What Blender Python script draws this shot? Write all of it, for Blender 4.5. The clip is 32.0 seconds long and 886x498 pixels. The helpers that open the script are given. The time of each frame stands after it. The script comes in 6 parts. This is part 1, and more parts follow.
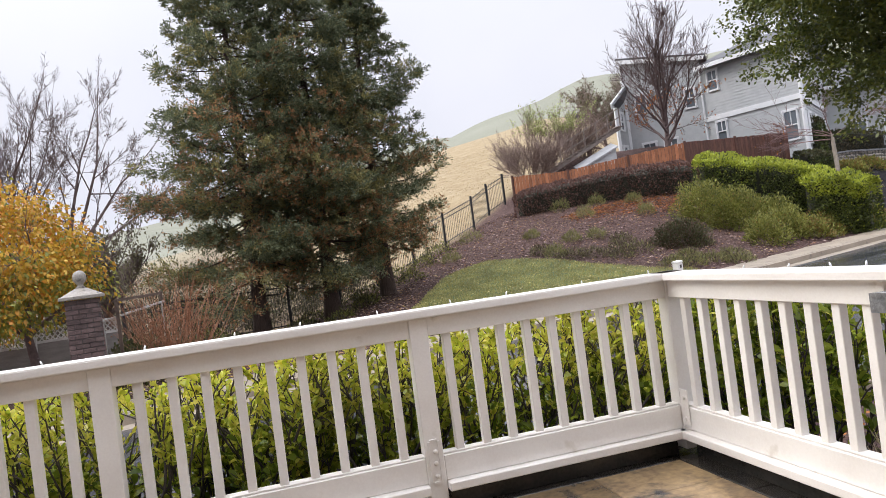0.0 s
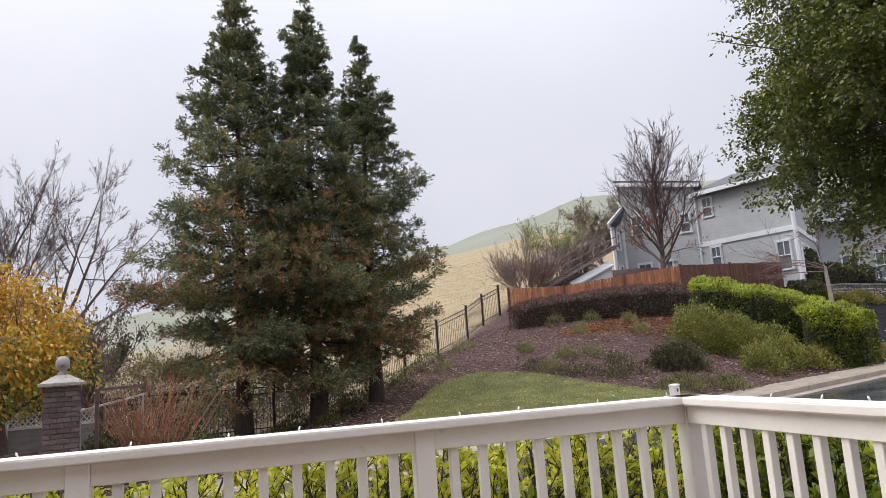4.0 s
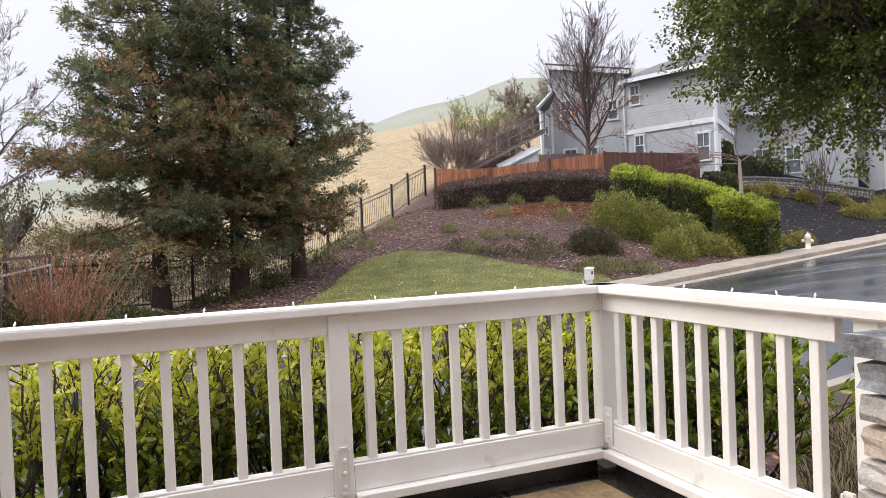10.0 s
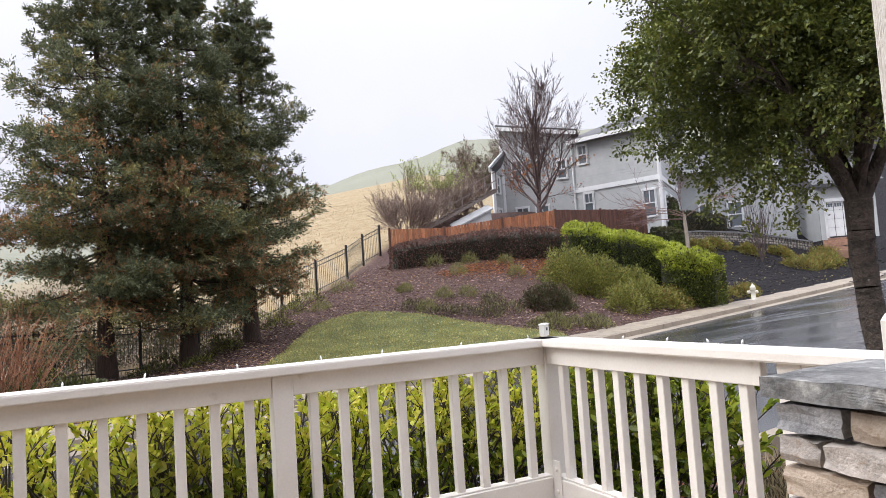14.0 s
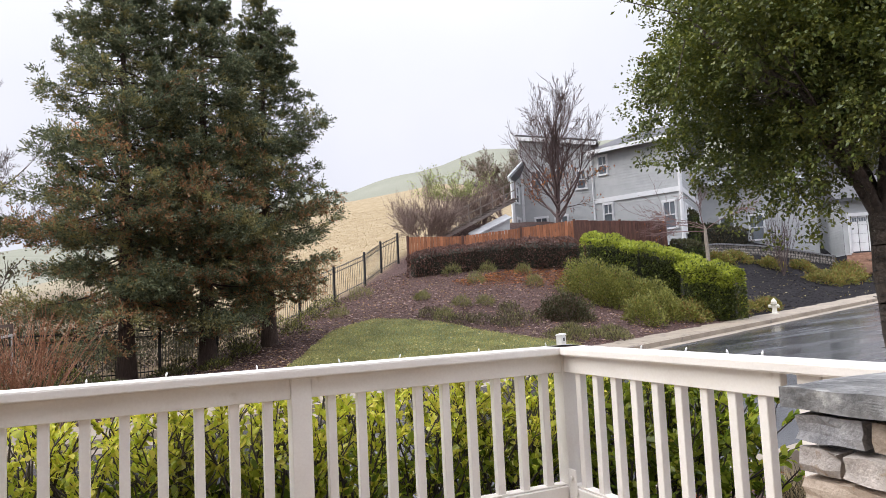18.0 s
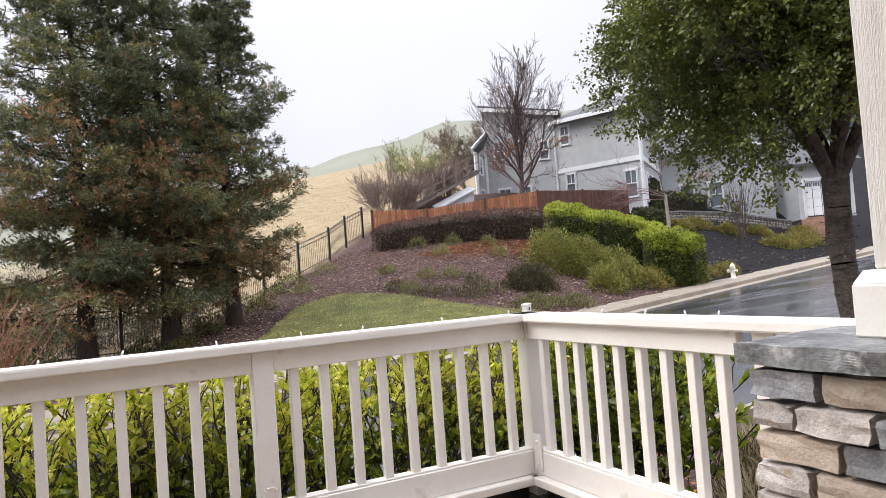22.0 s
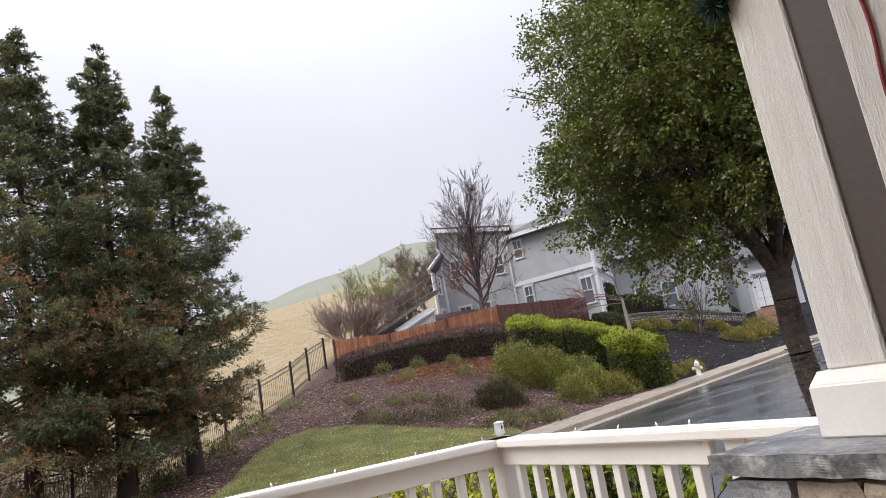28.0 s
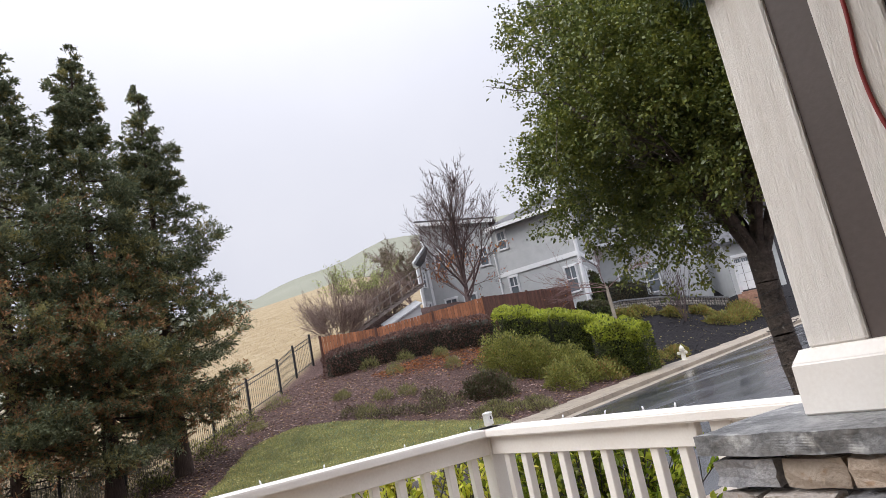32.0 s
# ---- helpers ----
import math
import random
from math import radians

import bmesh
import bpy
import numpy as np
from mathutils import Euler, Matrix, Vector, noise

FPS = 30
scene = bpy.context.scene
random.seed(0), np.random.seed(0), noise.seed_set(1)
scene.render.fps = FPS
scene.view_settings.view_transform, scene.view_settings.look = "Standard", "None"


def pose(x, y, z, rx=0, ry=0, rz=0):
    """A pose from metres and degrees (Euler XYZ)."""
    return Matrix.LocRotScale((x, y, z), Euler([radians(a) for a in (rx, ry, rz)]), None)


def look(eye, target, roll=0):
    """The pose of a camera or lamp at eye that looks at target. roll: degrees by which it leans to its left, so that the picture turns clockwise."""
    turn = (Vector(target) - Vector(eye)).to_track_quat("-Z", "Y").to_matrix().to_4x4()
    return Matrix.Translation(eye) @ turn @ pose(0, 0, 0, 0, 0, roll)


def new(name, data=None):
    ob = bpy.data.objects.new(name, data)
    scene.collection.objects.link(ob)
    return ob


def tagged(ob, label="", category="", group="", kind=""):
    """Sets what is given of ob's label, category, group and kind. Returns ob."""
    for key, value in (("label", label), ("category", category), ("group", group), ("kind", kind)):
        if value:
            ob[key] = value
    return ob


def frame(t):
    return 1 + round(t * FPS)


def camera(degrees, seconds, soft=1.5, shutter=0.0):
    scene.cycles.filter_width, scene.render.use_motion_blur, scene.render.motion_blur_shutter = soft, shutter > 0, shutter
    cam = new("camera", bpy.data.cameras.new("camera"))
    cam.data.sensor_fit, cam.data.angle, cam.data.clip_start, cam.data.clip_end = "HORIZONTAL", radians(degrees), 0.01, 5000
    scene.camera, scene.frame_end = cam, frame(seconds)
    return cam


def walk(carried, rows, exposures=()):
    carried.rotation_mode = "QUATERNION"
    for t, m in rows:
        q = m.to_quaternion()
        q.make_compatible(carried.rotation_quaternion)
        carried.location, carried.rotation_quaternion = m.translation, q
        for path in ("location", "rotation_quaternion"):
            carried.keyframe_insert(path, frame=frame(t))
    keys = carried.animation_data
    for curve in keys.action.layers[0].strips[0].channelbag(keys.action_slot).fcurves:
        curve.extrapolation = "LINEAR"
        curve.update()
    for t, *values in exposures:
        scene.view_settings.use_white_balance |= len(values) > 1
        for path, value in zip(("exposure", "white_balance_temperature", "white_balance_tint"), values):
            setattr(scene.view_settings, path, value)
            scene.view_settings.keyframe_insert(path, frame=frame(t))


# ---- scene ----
cam = camera(65.3, 32.0, soft=0.75)
PATH = [
    (0, (-2.097, -3.250, 1.201), (-1.568, -1.321, 1.221), -7.49),
    (0.5, (-2.096, -3.281, 1.208), (-1.544, -1.359, 1.226), -6.84),
    (1, (-2.136, -3.010, 1.257), (-1.579, -1.089, 1.290), -6.13),
    (1.5, (-2.125, -3.137, 1.231), (-1.605, -1.209, 1.328), -5.43),
    (2, (-2.134, -3.291, 1.239), (-1.675, -1.354, 1.434), -4.36),
    (2.5, (-2.159, -3.177, 1.239), (-1.728, -1.244, 1.516), -3.22),
    (3, (-2.160, -3.154, 1.228), (-1.716, -1.230, 1.549), -2.55),
    (3.5, (-2.104, -3.288, 1.228), (-1.603, -1.380, 1.555), -2.98),
    (4, (-2.171, -3.109, 1.208), (-1.600, -1.220, 1.534), -4.03),
    (4.5, (-2.166, -3.144, 1.214), (-1.539, -1.276, 1.555), -5.18),
    (6.5, (-2.081, -3.259, 1.280), (-1.455, -1.389, 1.615), -4.40),
    (7, (-2.134, -3.049, 1.268), (-1.541, -1.155, 1.519), -2.90),
    (7.5, (-2.099, -3.052, 1.243), (-1.516, -1.145, 1.398), -2.08),
    (8, (-2.057, -3.129, 1.237), (-1.458, -1.222, 1.310), -1.93),
    (8.5, (-2.095, -2.977, 1.232), (-1.455, -1.083, 1.244), -2.19),
    (9, (-2.065, -3.035, 1.232), (-1.382, -1.156, 1.211), -2.45),
    (9.5, (-2.068, -3.099, 1.236), (-1.347, -1.234, 1.202), -2.61),
    (10, (-2.088, -2.967, 1.233), (-1.328, -1.117, 1.200), -2.38),
    (10.5, (-2.062, -3.042, 1.231), (-1.270, -1.206, 1.207), -2.01),
    (11, (-2.069, -3.063, 1.232), (-1.250, -1.239, 1.213), -1.69),
    (11.5, (-2.080, -2.960, 1.229), (-1.236, -1.147, 1.212), -1.66),
    (12, (-2.057, -3.061, 1.231), (-1.190, -1.259, 1.223), -1.97),
    (12.5, (-2.055, -3.025, 1.220), (-1.164, -1.234, 1.230), -2.47),
    (13, (-2.052, -2.993, 1.221), (-1.146, -1.210, 1.268), -3.10),
    (13.5, (-2.041, -3.073, 1.218), (-1.139, -1.289, 1.309), -3.54),
    (14, (-2.060, -3.044, 1.221), (-1.179, -1.253, 1.353), -3.80),
    (14.5, (-2.078, -3.033, 1.216), (-1.225, -1.231, 1.381), -3.70),
    (15, (-2.065, -3.084, 1.211), (-1.237, -1.272, 1.392), -3.38),
    (15.5, (-2.091, -3.042, 1.209), (-1.278, -1.224, 1.394), -2.83),
    (17.5, (-2.083, -3.055, 1.204), (-1.255, -1.242, 1.367), -2.41),
    (18, (-2.074, -3.056, 1.207), (-1.239, -1.245, 1.367), -2.74),
    (18.5, (-2.081, -3.036, 1.205), (-1.240, -1.228, 1.359), -2.77),
    (19, (-2.077, -3.053, 1.202), (-1.232, -1.246, 1.351), -2.85),
    (19.5, (-2.072, -3.043, 1.201), (-1.224, -1.237, 1.342), -2.84),
    (20, (-2.074, -3.036, 1.199), (-1.223, -1.231, 1.331), -2.79),
    (20.5, (-2.069, -3.046, 1.192), (-1.214, -1.243, 1.318), -2.90),
    (21, (-2.067, -3.033, 1.195), (-1.204, -1.232, 1.316), -3.18),
    (21.5, (-2.062, -3.040, 1.197), (-1.177, -1.249, 1.301), -3.67),
    (22, (-2.045, -3.044, 1.188), (-1.123, -1.271, 1.265), -4.25),
    (22.5, (-2.050, -3.038, 1.206), (-1.088, -1.286, 1.253), -4.66),
    (23, (-2.042, -3.040, 1.239), (-1.045, -1.306, 1.265), -4.89),
    (23.5, (-2.055, -3.027, 1.230), (-1.051, -1.297, 1.257), -5.14),
    (24, (-2.046, -3.023, 1.220), (-1.038, -1.296, 1.250), -5.28),
    (24.5, (-2.048, -3.001, 1.214), (-1.034, -1.277, 1.241), -5.23),
    (25, (-2.046, -3.002, 1.213), (-1.014, -1.290, 1.243), -5.66),
    (25.5, (-2.032, -2.999, 1.214), (-0.978, -1.301, 1.277), -6.68),
    (26, (-2.035, -2.998, 1.222), (-0.967, -1.312, 1.363), -8.16),
    (26.5, (-2.027, -3.053, 1.231), (-0.957, -1.381, 1.471), -9.58),
    (28.5, (-2.082, -3.089, 1.231), (-1.052, -1.425, 1.645), -9.69),
    (29, (-2.079, -3.084, 1.226), (-1.050, -1.419, 1.634), -9.96),
    (29.5, (-2.081, -3.088, 1.229), (-1.049, -1.422, 1.628), -10.39),
    (30, (-2.079, -3.086, 1.229), (-1.041, -1.422, 1.619), -10.85),
    (30.5, (-2.068, -3.079, 1.223), (-1.020, -1.420, 1.606), -11.26),
    (31, (-2.062, -3.080, 1.224), (-1.004, -1.425, 1.603), -11.51),
    (31.5, (-2.058, -3.077, 1.225), (-0.991, -1.428, 1.603), -11.66),
    (32, (-2.066, -3.083, 1.224), (-0.991, -1.439, 1.601), -11.71),
]
walk(cam, [(t, look(eye, target, roll)) for t, eye, target, roll in PATH], exposures=[(0.0, 0.67), (1.0, 0.68), (2.0, 0.56), (2.5, 0.46), (3.0, 0.36), (4.5, 0.44), (6.5, 0.46), (8.0, 0.66), (9.0, 0.74), (13.0, 0.76), (15.0, 0.68), (19.0, 0.70), (22.5, 0.76), (25.0, 0.79), (26.0, 0.74), (26.5, 0.64), (28.5, 0.47), (32.0, 0.48)])

# ---- world and light ----
world = bpy.data.worlds.new("overcast_sky")
scene.world = world
world.use_nodes = True
wn, wl = world.node_tree.nodes, world.node_tree.links
wn.clear()
w_out = wn.new("ShaderNodeOutputWorld")
w_bg = wn.new("ShaderNodeBackground")
w_sky = wn.new("ShaderNodeTexSky")
w_sky.sky_type = "NISHITA"
w_sky.sun_disc = False
w_sky.sun_elevation = radians(38)
w_sky.sun_rotation = radians(-60)
w_sky.dust_density = 4.0
w_sat = wn.new("ShaderNodeHueSaturation")
w_sat.inputs["Saturation"].default_value = 0.12
w_sat.inputs["Value"].default_value = 0.07
w_mix = wn.new("ShaderNodeMix")
w_mix.data_type = "RGBA"
w_mix.inputs["Factor"].default_value = 0.9
w_co = wn.new("ShaderNodeTexCoord")
w_no = wn.new("ShaderNodeTexNoise")
w_no.inputs["Scale"].default_value = 2.2
w_no.inputs["Detail"].default_value = 5.0
w_ramp = wn.new("ShaderNodeValToRGB")
w_ramp.color_ramp.elements[0].position, w_ramp.color_ramp.elements[0].color = 0.3, (0.84, 0.86, 0.985, 1)
w_ramp.color_ramp.elements[1].position, w_ramp.color_ramp.elements[1].color = 0.7, (0.955, 0.965, 1.07, 1)
wl.new(w_co.outputs["Generated"], w_no.inputs["Vector"])
wl.new(w_no.outputs["Fac"], w_ramp.inputs["Fac"])
wl.new(w_sky.outputs["Color"], w_sat.inputs["Color"])
wl.new(w_sat.outputs["Color"], w_mix.inputs["A"])
wl.new(w_ramp.outputs["Color"], w_mix.inputs["B"])
w_sep = wn.new("ShaderNodeSeparateXYZ")
w_grad = wn.new("ShaderNodeMapRange")
w_grad.inputs["From Min"].default_value, w_grad.inputs["From Max"].default_value = 0.0, 1.0
w_grad.inputs["To Min"].default_value, w_grad.inputs["To Max"].default_value = 0.64, 3.3
w_mul = wn.new("ShaderNodeVectorMath")
w_mul.operation = "SCALE"
wl.new(w_co.outputs["Generated"], w_sep.inputs[0])
w_pow = wn.new("ShaderNodeMath")
w_pow.operation = "POWER"
w_pow.use_clamp = True
w_pow.inputs[1].default_value = 3.6
w_pos = wn.new("ShaderNodeMath")
w_pos.operation = "MAXIMUM"
w_pos.inputs[1].default_value = 0.0
wl.new(w_sep.outputs["Z"], w_pos.inputs[0])
wl.new(w_pos.outputs[0], w_pow.inputs[0])
wl.new(w_pow.outputs[0], w_grad.inputs["Value"])
wl.new(w_mix.outputs["Result"], w_mul.inputs[0])
wl.new(w_grad.outputs["Result"], w_mul.inputs["Scale"])
wl.new(w_mul.outputs["Vector"], w_bg.inputs["Color"])
wl.new(w_bg.outputs["Background"], w_out.inputs["Surface"])
w_bg.inputs["Strength"].default_value = 1.0

sun = new("sun", bpy.data.lights.new("sun", "SUN"))
sun.data.energy, sun.data.angle, sun.data.color = 1.5, radians(40), (1.0, 0.965, 0.92)
sun.matrix_world = look((-40, 12, 40), (0, 0, 0))


# ---- materials ----
def nodes_of(name):
    m = bpy.data.materials.new(name)
    m.use_nodes = True
    nt = m.node_tree
    return m, nt, nt.nodes, nt.links, nt.nodes["Principled BSDF"]


def surface(name, a, b, scale=4.0, rough=0.7, bump=0.15, fine=60.0, spots=None, spot_amount=0.35, metal=0.0, stretch=(1, 1, 1), spread=0.0, coat=0.0, bump_scale=None):
    """A surface of two mixed colours at a large and a small scale, with relief, optional stains, and a random shade for each object."""
    m, nt, n, l, p = nodes_of(name)
    co = n.new("ShaderNodeTexCoord")
    mp = n.new("ShaderNodeMapping")
    mp.inputs["Scale"].default_value = stretch
    l.new(co.outputs["Object"], mp.inputs["Vector"])
    big = n.new("ShaderNodeTexNoise")
    big.inputs["Scale"].default_value, big.inputs["Detail"].default_value, big.inputs["Roughness"].default_value = scale, 6, 0.6
    small = n.new("ShaderNodeTexNoise")
    small.inputs["Scale"].default_value, small.inputs["Detail"].default_value = fine, 4
    for t in (big, small):
        l.new(mp.outputs["Vector"], t.inputs["Vector"])
    ad = n.new("ShaderNodeMath")
    ad.operation = "MULTIPLY_ADD"
    ad.inputs[1].default_value, ad.inputs[2].default_value = 0.45, -0.22
    l.new(small.outputs["Fac"], ad.inputs[0])
    su = n.new("ShaderNodeMath")
    su.operation = "ADD"
    l.new(big.outputs["Fac"], su.inputs[0])
    l.new(ad.outputs[0], su.inputs[1])
    ramp = n.new("ShaderNodeValToRGB")
    ramp.color_ramp.elements[0].position, ramp.color_ramp.elements[1].position = 0.32, 0.68
    ramp.color_ramp.elements[0].color, ramp.color_ramp.elements[1].color = (*a, 1), (*b, 1)
    l.new(su.outputs[0], ramp.inputs["Fac"])
    col = ramp.outputs["Color"]
    if spots:
        sp = n.new("ShaderNodeTexNoise")
        sp.inputs["Scale"].default_value, sp.inputs["Detail"].default_value = scale * 2.7, 8
        l.new(mp.outputs["Vector"], sp.inputs["Vector"])
        sr = n.new("ShaderNodeMapRange")
        sr.inputs["From Min"].default_value, sr.inputs["From Max"].default_value = 0.72 - spot_amount * 0.4, 0.80 - spot_amount * 0.3
        l.new(sp.outputs["Fac"], sr.inputs["Value"])
        mx = n.new("ShaderNodeMix")
        mx.data_type = "RGBA"
        l.new(sr.outputs["Result"], mx.inputs["Factor"])
        l.new(col, mx.inputs["A"])
        mx.inputs["B"].default_value = (*spots, 1)
        col = mx.outputs["Result"]
    if spread:
        oi = n.new("ShaderNodeObjectInfo")
        vr = n.new("ShaderNodeMapRange")
        vr.inputs["To Min"].default_value, vr.inputs["To Max"].default_value = 1 - spread, 1 + spread
        l.new(oi.outputs["Random"], vr.inputs["Value"])
        hs = n.new("ShaderNodeHueSaturation")
        l.new(vr.outputs["Result"], hs.inputs["Value"])
        l.new(col, hs.inputs["Color"])
        col = hs.outputs["Color"]
    l.new(col, p.inputs["Base Color"])
    p.inputs["Roughness"].default_value, p.inputs["Metallic"].default_value = rough, metal
    p.inputs["Coat Weight"].default_value = coat
    if bump:
        bp = n.new("ShaderNodeBump")
        bp.inputs["Strength"].default_value, bp.inputs["Distance"].default_value = bump, bump_scale or 0.02
        l.new(su.outputs[0], bp.inputs["Height"])
        l.new(bp.outputs["Normal"], p.inputs["Normal"])
    return m


def leafy(name, colours, rough=0.45, glow=0.25, spec=0.4):
    """Leaves: one of several colours for each leaf, with light coming through."""
    m, nt, n, l, p = nodes_of(name)
    g = n.new("ShaderNodeNewGeometry")
    ramp = n.new("ShaderNodeValToRGB")
    r = ramp.color_ramp
    r.interpolation = "LINEAR"
    while len(r.elements) < len(colours):
        r.elements.new(0.5)
    for k, (e, c) in enumerate(zip(r.elements, colours)):
        e.position, e.color = k / max(1, len(colours) - 1), (*c, 1)
    l.new(g.outputs["Random Per Island"], ramp.inputs["Fac"])
    co = n.new("ShaderNodeTexCoord")
    no = n.new("ShaderNodeTexNoise")
    no.inputs["Scale"].default_value, no.inputs["Detail"].default_value = 1.3, 3
    l.new(co.outputs["Object"], no.inputs["Vector"])
    vr = n.new("ShaderNodeMapRange")
    vr.inputs["From Min"].default_value, vr.inputs["From Max"].default_value = 0.3, 0.7
    vr.inputs["To Min"].default_value, vr.inputs["To Max"].default_value = 0.7, 1.3
    l.new(no.outputs["Fac"], vr.inputs["Value"])
    hs = n.new("ShaderNodeHueSaturation")
    l.new(vr.outputs["Result"], hs.inputs["Value"])
    l.new(ramp.outputs["Color"], hs.inputs["Color"])
    l.new(hs.outputs["Color"], p.inputs["Base Color"])
    p.inputs["Roughness"].default_value, p.inputs["Specular IOR Level"].default_value = rough, spec
    if glow:
        tr = n.new("ShaderNodeBsdfTranslucent")
        l.new(hs.outputs["Color"], tr.inputs["Color"])
        mx = n.new("ShaderNodeMixShader")
        mx.inputs["Fac"].default_value = glow
        l.new(p.outputs["BSDF"], mx.inputs[1])
        l.new(tr.outputs["BSDF"], mx.inputs[2])
        l.new(mx.outputs["Shader"], n["Material Output"].inputs["Surface"])
    return m


M = dict(
    white=surface("white_paint", (0.725, 0.68, 0.63), (0.805, 0.77, 0.722), 3.0, 0.42, 0.04, 90, spots=(0.62, 0.57, 0.50), spot_amount=0.12, spread=0.03),
    column=surface("rough_white_paint", (0.71, 0.665, 0.61), (0.805, 0.77, 0.722), 5.0, 0.5, 0.6, 60, stretch=(6, 6, 0.35), bump_scale=0.03),
    slate=surface("wet_slate", (0.14, 0.10, 0.065), (0.36, 0.25, 0.13), 2.2, 0.12, 0.1, 30, spots=(0.06, 0.055, 0.05), spot_amount=0.45, spread=0.35),
    # dark mortar of the floor joints, also the painted shade under the sills
    darkgap=surface("wet_mortar_and_gap_shade", (0.02, 0.02, 0.02), (0.05, 0.045, 0.04), 4, 0.2, 0.2, 60),
    darkslate=surface("wet_dark_slate", (0.012, 0.012, 0.012), (0.06, 0.05, 0.04), 3, 0.1, 0.15, 30, spots=(0.02, 0.02, 0.02), spot_amount=0.4),
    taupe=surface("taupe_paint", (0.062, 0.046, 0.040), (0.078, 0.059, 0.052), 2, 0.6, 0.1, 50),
    stonegrey=surface("blue_grey_stone", (0.13, 0.13, 0.14), (0.32, 0.315, 0.32), 9, 0.7, 0.8, 110, spread=0.2, bump_scale=0.012),
    stonetan=surface("tan_stone", (0.30, 0.235, 0.18), (0.47, 0.39, 0.32), 9, 0.75, 0.8, 110, spots=(0.28, 0.17, 0.09), spot_amount=0.3, spread=0.2, bump_scale=0.012),
    stone=surface("ledge_stone", (0.29, 0.26, 0.24), (0.54, 0.49, 0.455), 9, 0.75, 0.8, 110, spots=(0.34, 0.24, 0.16), spot_amount=0.25, spread=0.25, bump_scale=0.012),
    capstone=surface("grey_cap_stone", (0.070, 0.072, 0.076), (0.29, 0.29, 0.29), 7, 0.5, 1.0, 45, spots=(0.42, 0.42, 0.41), spot_amount=0.3, bump_scale=0.014),
    mortar=surface("mortar", (0.10, 0.095, 0.09), (0.16, 0.15, 0.14), 10, 0.9, 0.5, 80),
    asphalt=surface("wet_asphalt", (0.03, 0.032, 0.036), (0.06, 0.062, 0.068), 0.5, 0.13, 0.05, 120, bump_scale=0.01),
    concrete=surface("wet_concrete", (0.235, 0.195, 0.15), (0.35, 0.295, 0.23), 1.2, 0.45, 0.1, 60, spots=(0.16, 0.135, 0.11), spot_amount=0.4, spread=0.08),
    mulch=surface("bark_mulch", (0.055, 0.035, 0.032), (0.17, 0.115, 0.105), 9, 0.85, 1.0, 30, spots=(0.24, 0.16, 0.13), spot_amount=0.35, bump_scale=0.06),
    lawn=surface("lawn_soil", (0.05, 0.075, 0.02), (0.10, 0.13, 0.035), 3, 0.8, 0.6, 40),
    redbark=surface("redwood_bark", (0.035, 0.022, 0.017), (0.10, 0.065, 0.05), 6, 0.9, 1.0, 30, stretch=(5, 5, 0.5), bump_scale=0.05),
    bark=surface("grey_bark", (0.030, 0.023, 0.018), (0.105, 0.080, 0.062), 9, 0.8, 1.0, 30, spots=(0.2, 0.18, 0.155), spot_amount=0.18, bump_scale=0.06),
    twig=surface("bare_twigs", (0.07, 0.05, 0.048), (0.15, 0.11, 0.105), 3, 0.8, 0.2, 30),
    fence=surface("stained_fence", (0.24, 0.085, 0.035), (0.40, 0.16, 0.075), 4, 0.7, 0.5, 40, stretch=(4, 4, 0.6), spread=0.3),
    fencedark=surface("dark_stained_fence", (0.075, 0.03, 0.02), (0.14, 0.06, 0.04), 4, 0.7, 0.5, 40, stretch=(4, 4, 0.6), spread=0.25),
    iron=surface("black_iron", (0.010, 0.010, 0.011), (0.02, 0.02, 0.021), 4, 0.45, 0.1, 40),
    siding=surface("grey_siding", (0.415, 0.43, 0.437), (0.48, 0.495, 0.50), 2, 0.6, 0.15, 40),
    trim=surface("white_trim", (0.70, 0.71, 0.72), (0.78, 0.79, 0.80), 3, 0.5, 0.05, 40),
    roof=surface("dark_shingles", (0.035, 0.035, 0.04), (0.07, 0.07, 0.075), 5, 0.6, 0.5, 30),
)


# ---- mesh helpers ----
def mesh_from(name, verts, faces, mats, idx=None, smooth=False):
    me = bpy.data.meshes.new(name)
    me.from_pydata(verts, [], faces)
    for m in mats:
        me.materials.append(m)
    if idx is not None:
        me.polygons.foreach_set("material_index", np.asarray(idx, dtype=np.int32))
    if smooth:
        me.polygons.foreach_set("use_smooth", np.ones(len(me.polygons), dtype=bool))
    me.update()
    return me


def quads(name, v, mats, idx=None, n=4, smooth=False):
    """A mesh of loose polygons of n corners from an array (count, n, 3)."""
    v = np.asarray(v, dtype=np.float32)
    count = len(v)
    me = bpy.data.meshes.new(name)
    me.vertices.add(count * n)
    me.vertices.foreach_set("co", v.reshape(-1))
    me.loops.add(count * n)
    me.loops.foreach_set("vertex_index", np.arange(count * n, dtype=np.int32))
    me.polygons.add(count)
    me.polygons.foreach_set("loop_start", np.arange(0, count * n, n, dtype=np.int32))
    for m in mats:
        me.materials.append(m)
    if idx is not None:
        me.polygons.foreach_set("material_index", np.asarray(idx, dtype=np.int32))
    me.update(calc_edges=True)
    return me


def part(name, data, material, parent=None, label=""):
    """Links a bmesh or a mesh as one object under a thing or a part."""
    if isinstance(data, bmesh.types.BMesh):
        me = bpy.data.meshes.new(name)
        data.to_mesh(me)
        data.free()
        me.materials.append(material)
    else:
        me = data
        if material is not None and not me.materials:
            me.materials.append(material)
    ob = new(name, me)
    if parent is not None:
        ob.parent = parent
    if label:
        tagged(ob, label)
    return ob


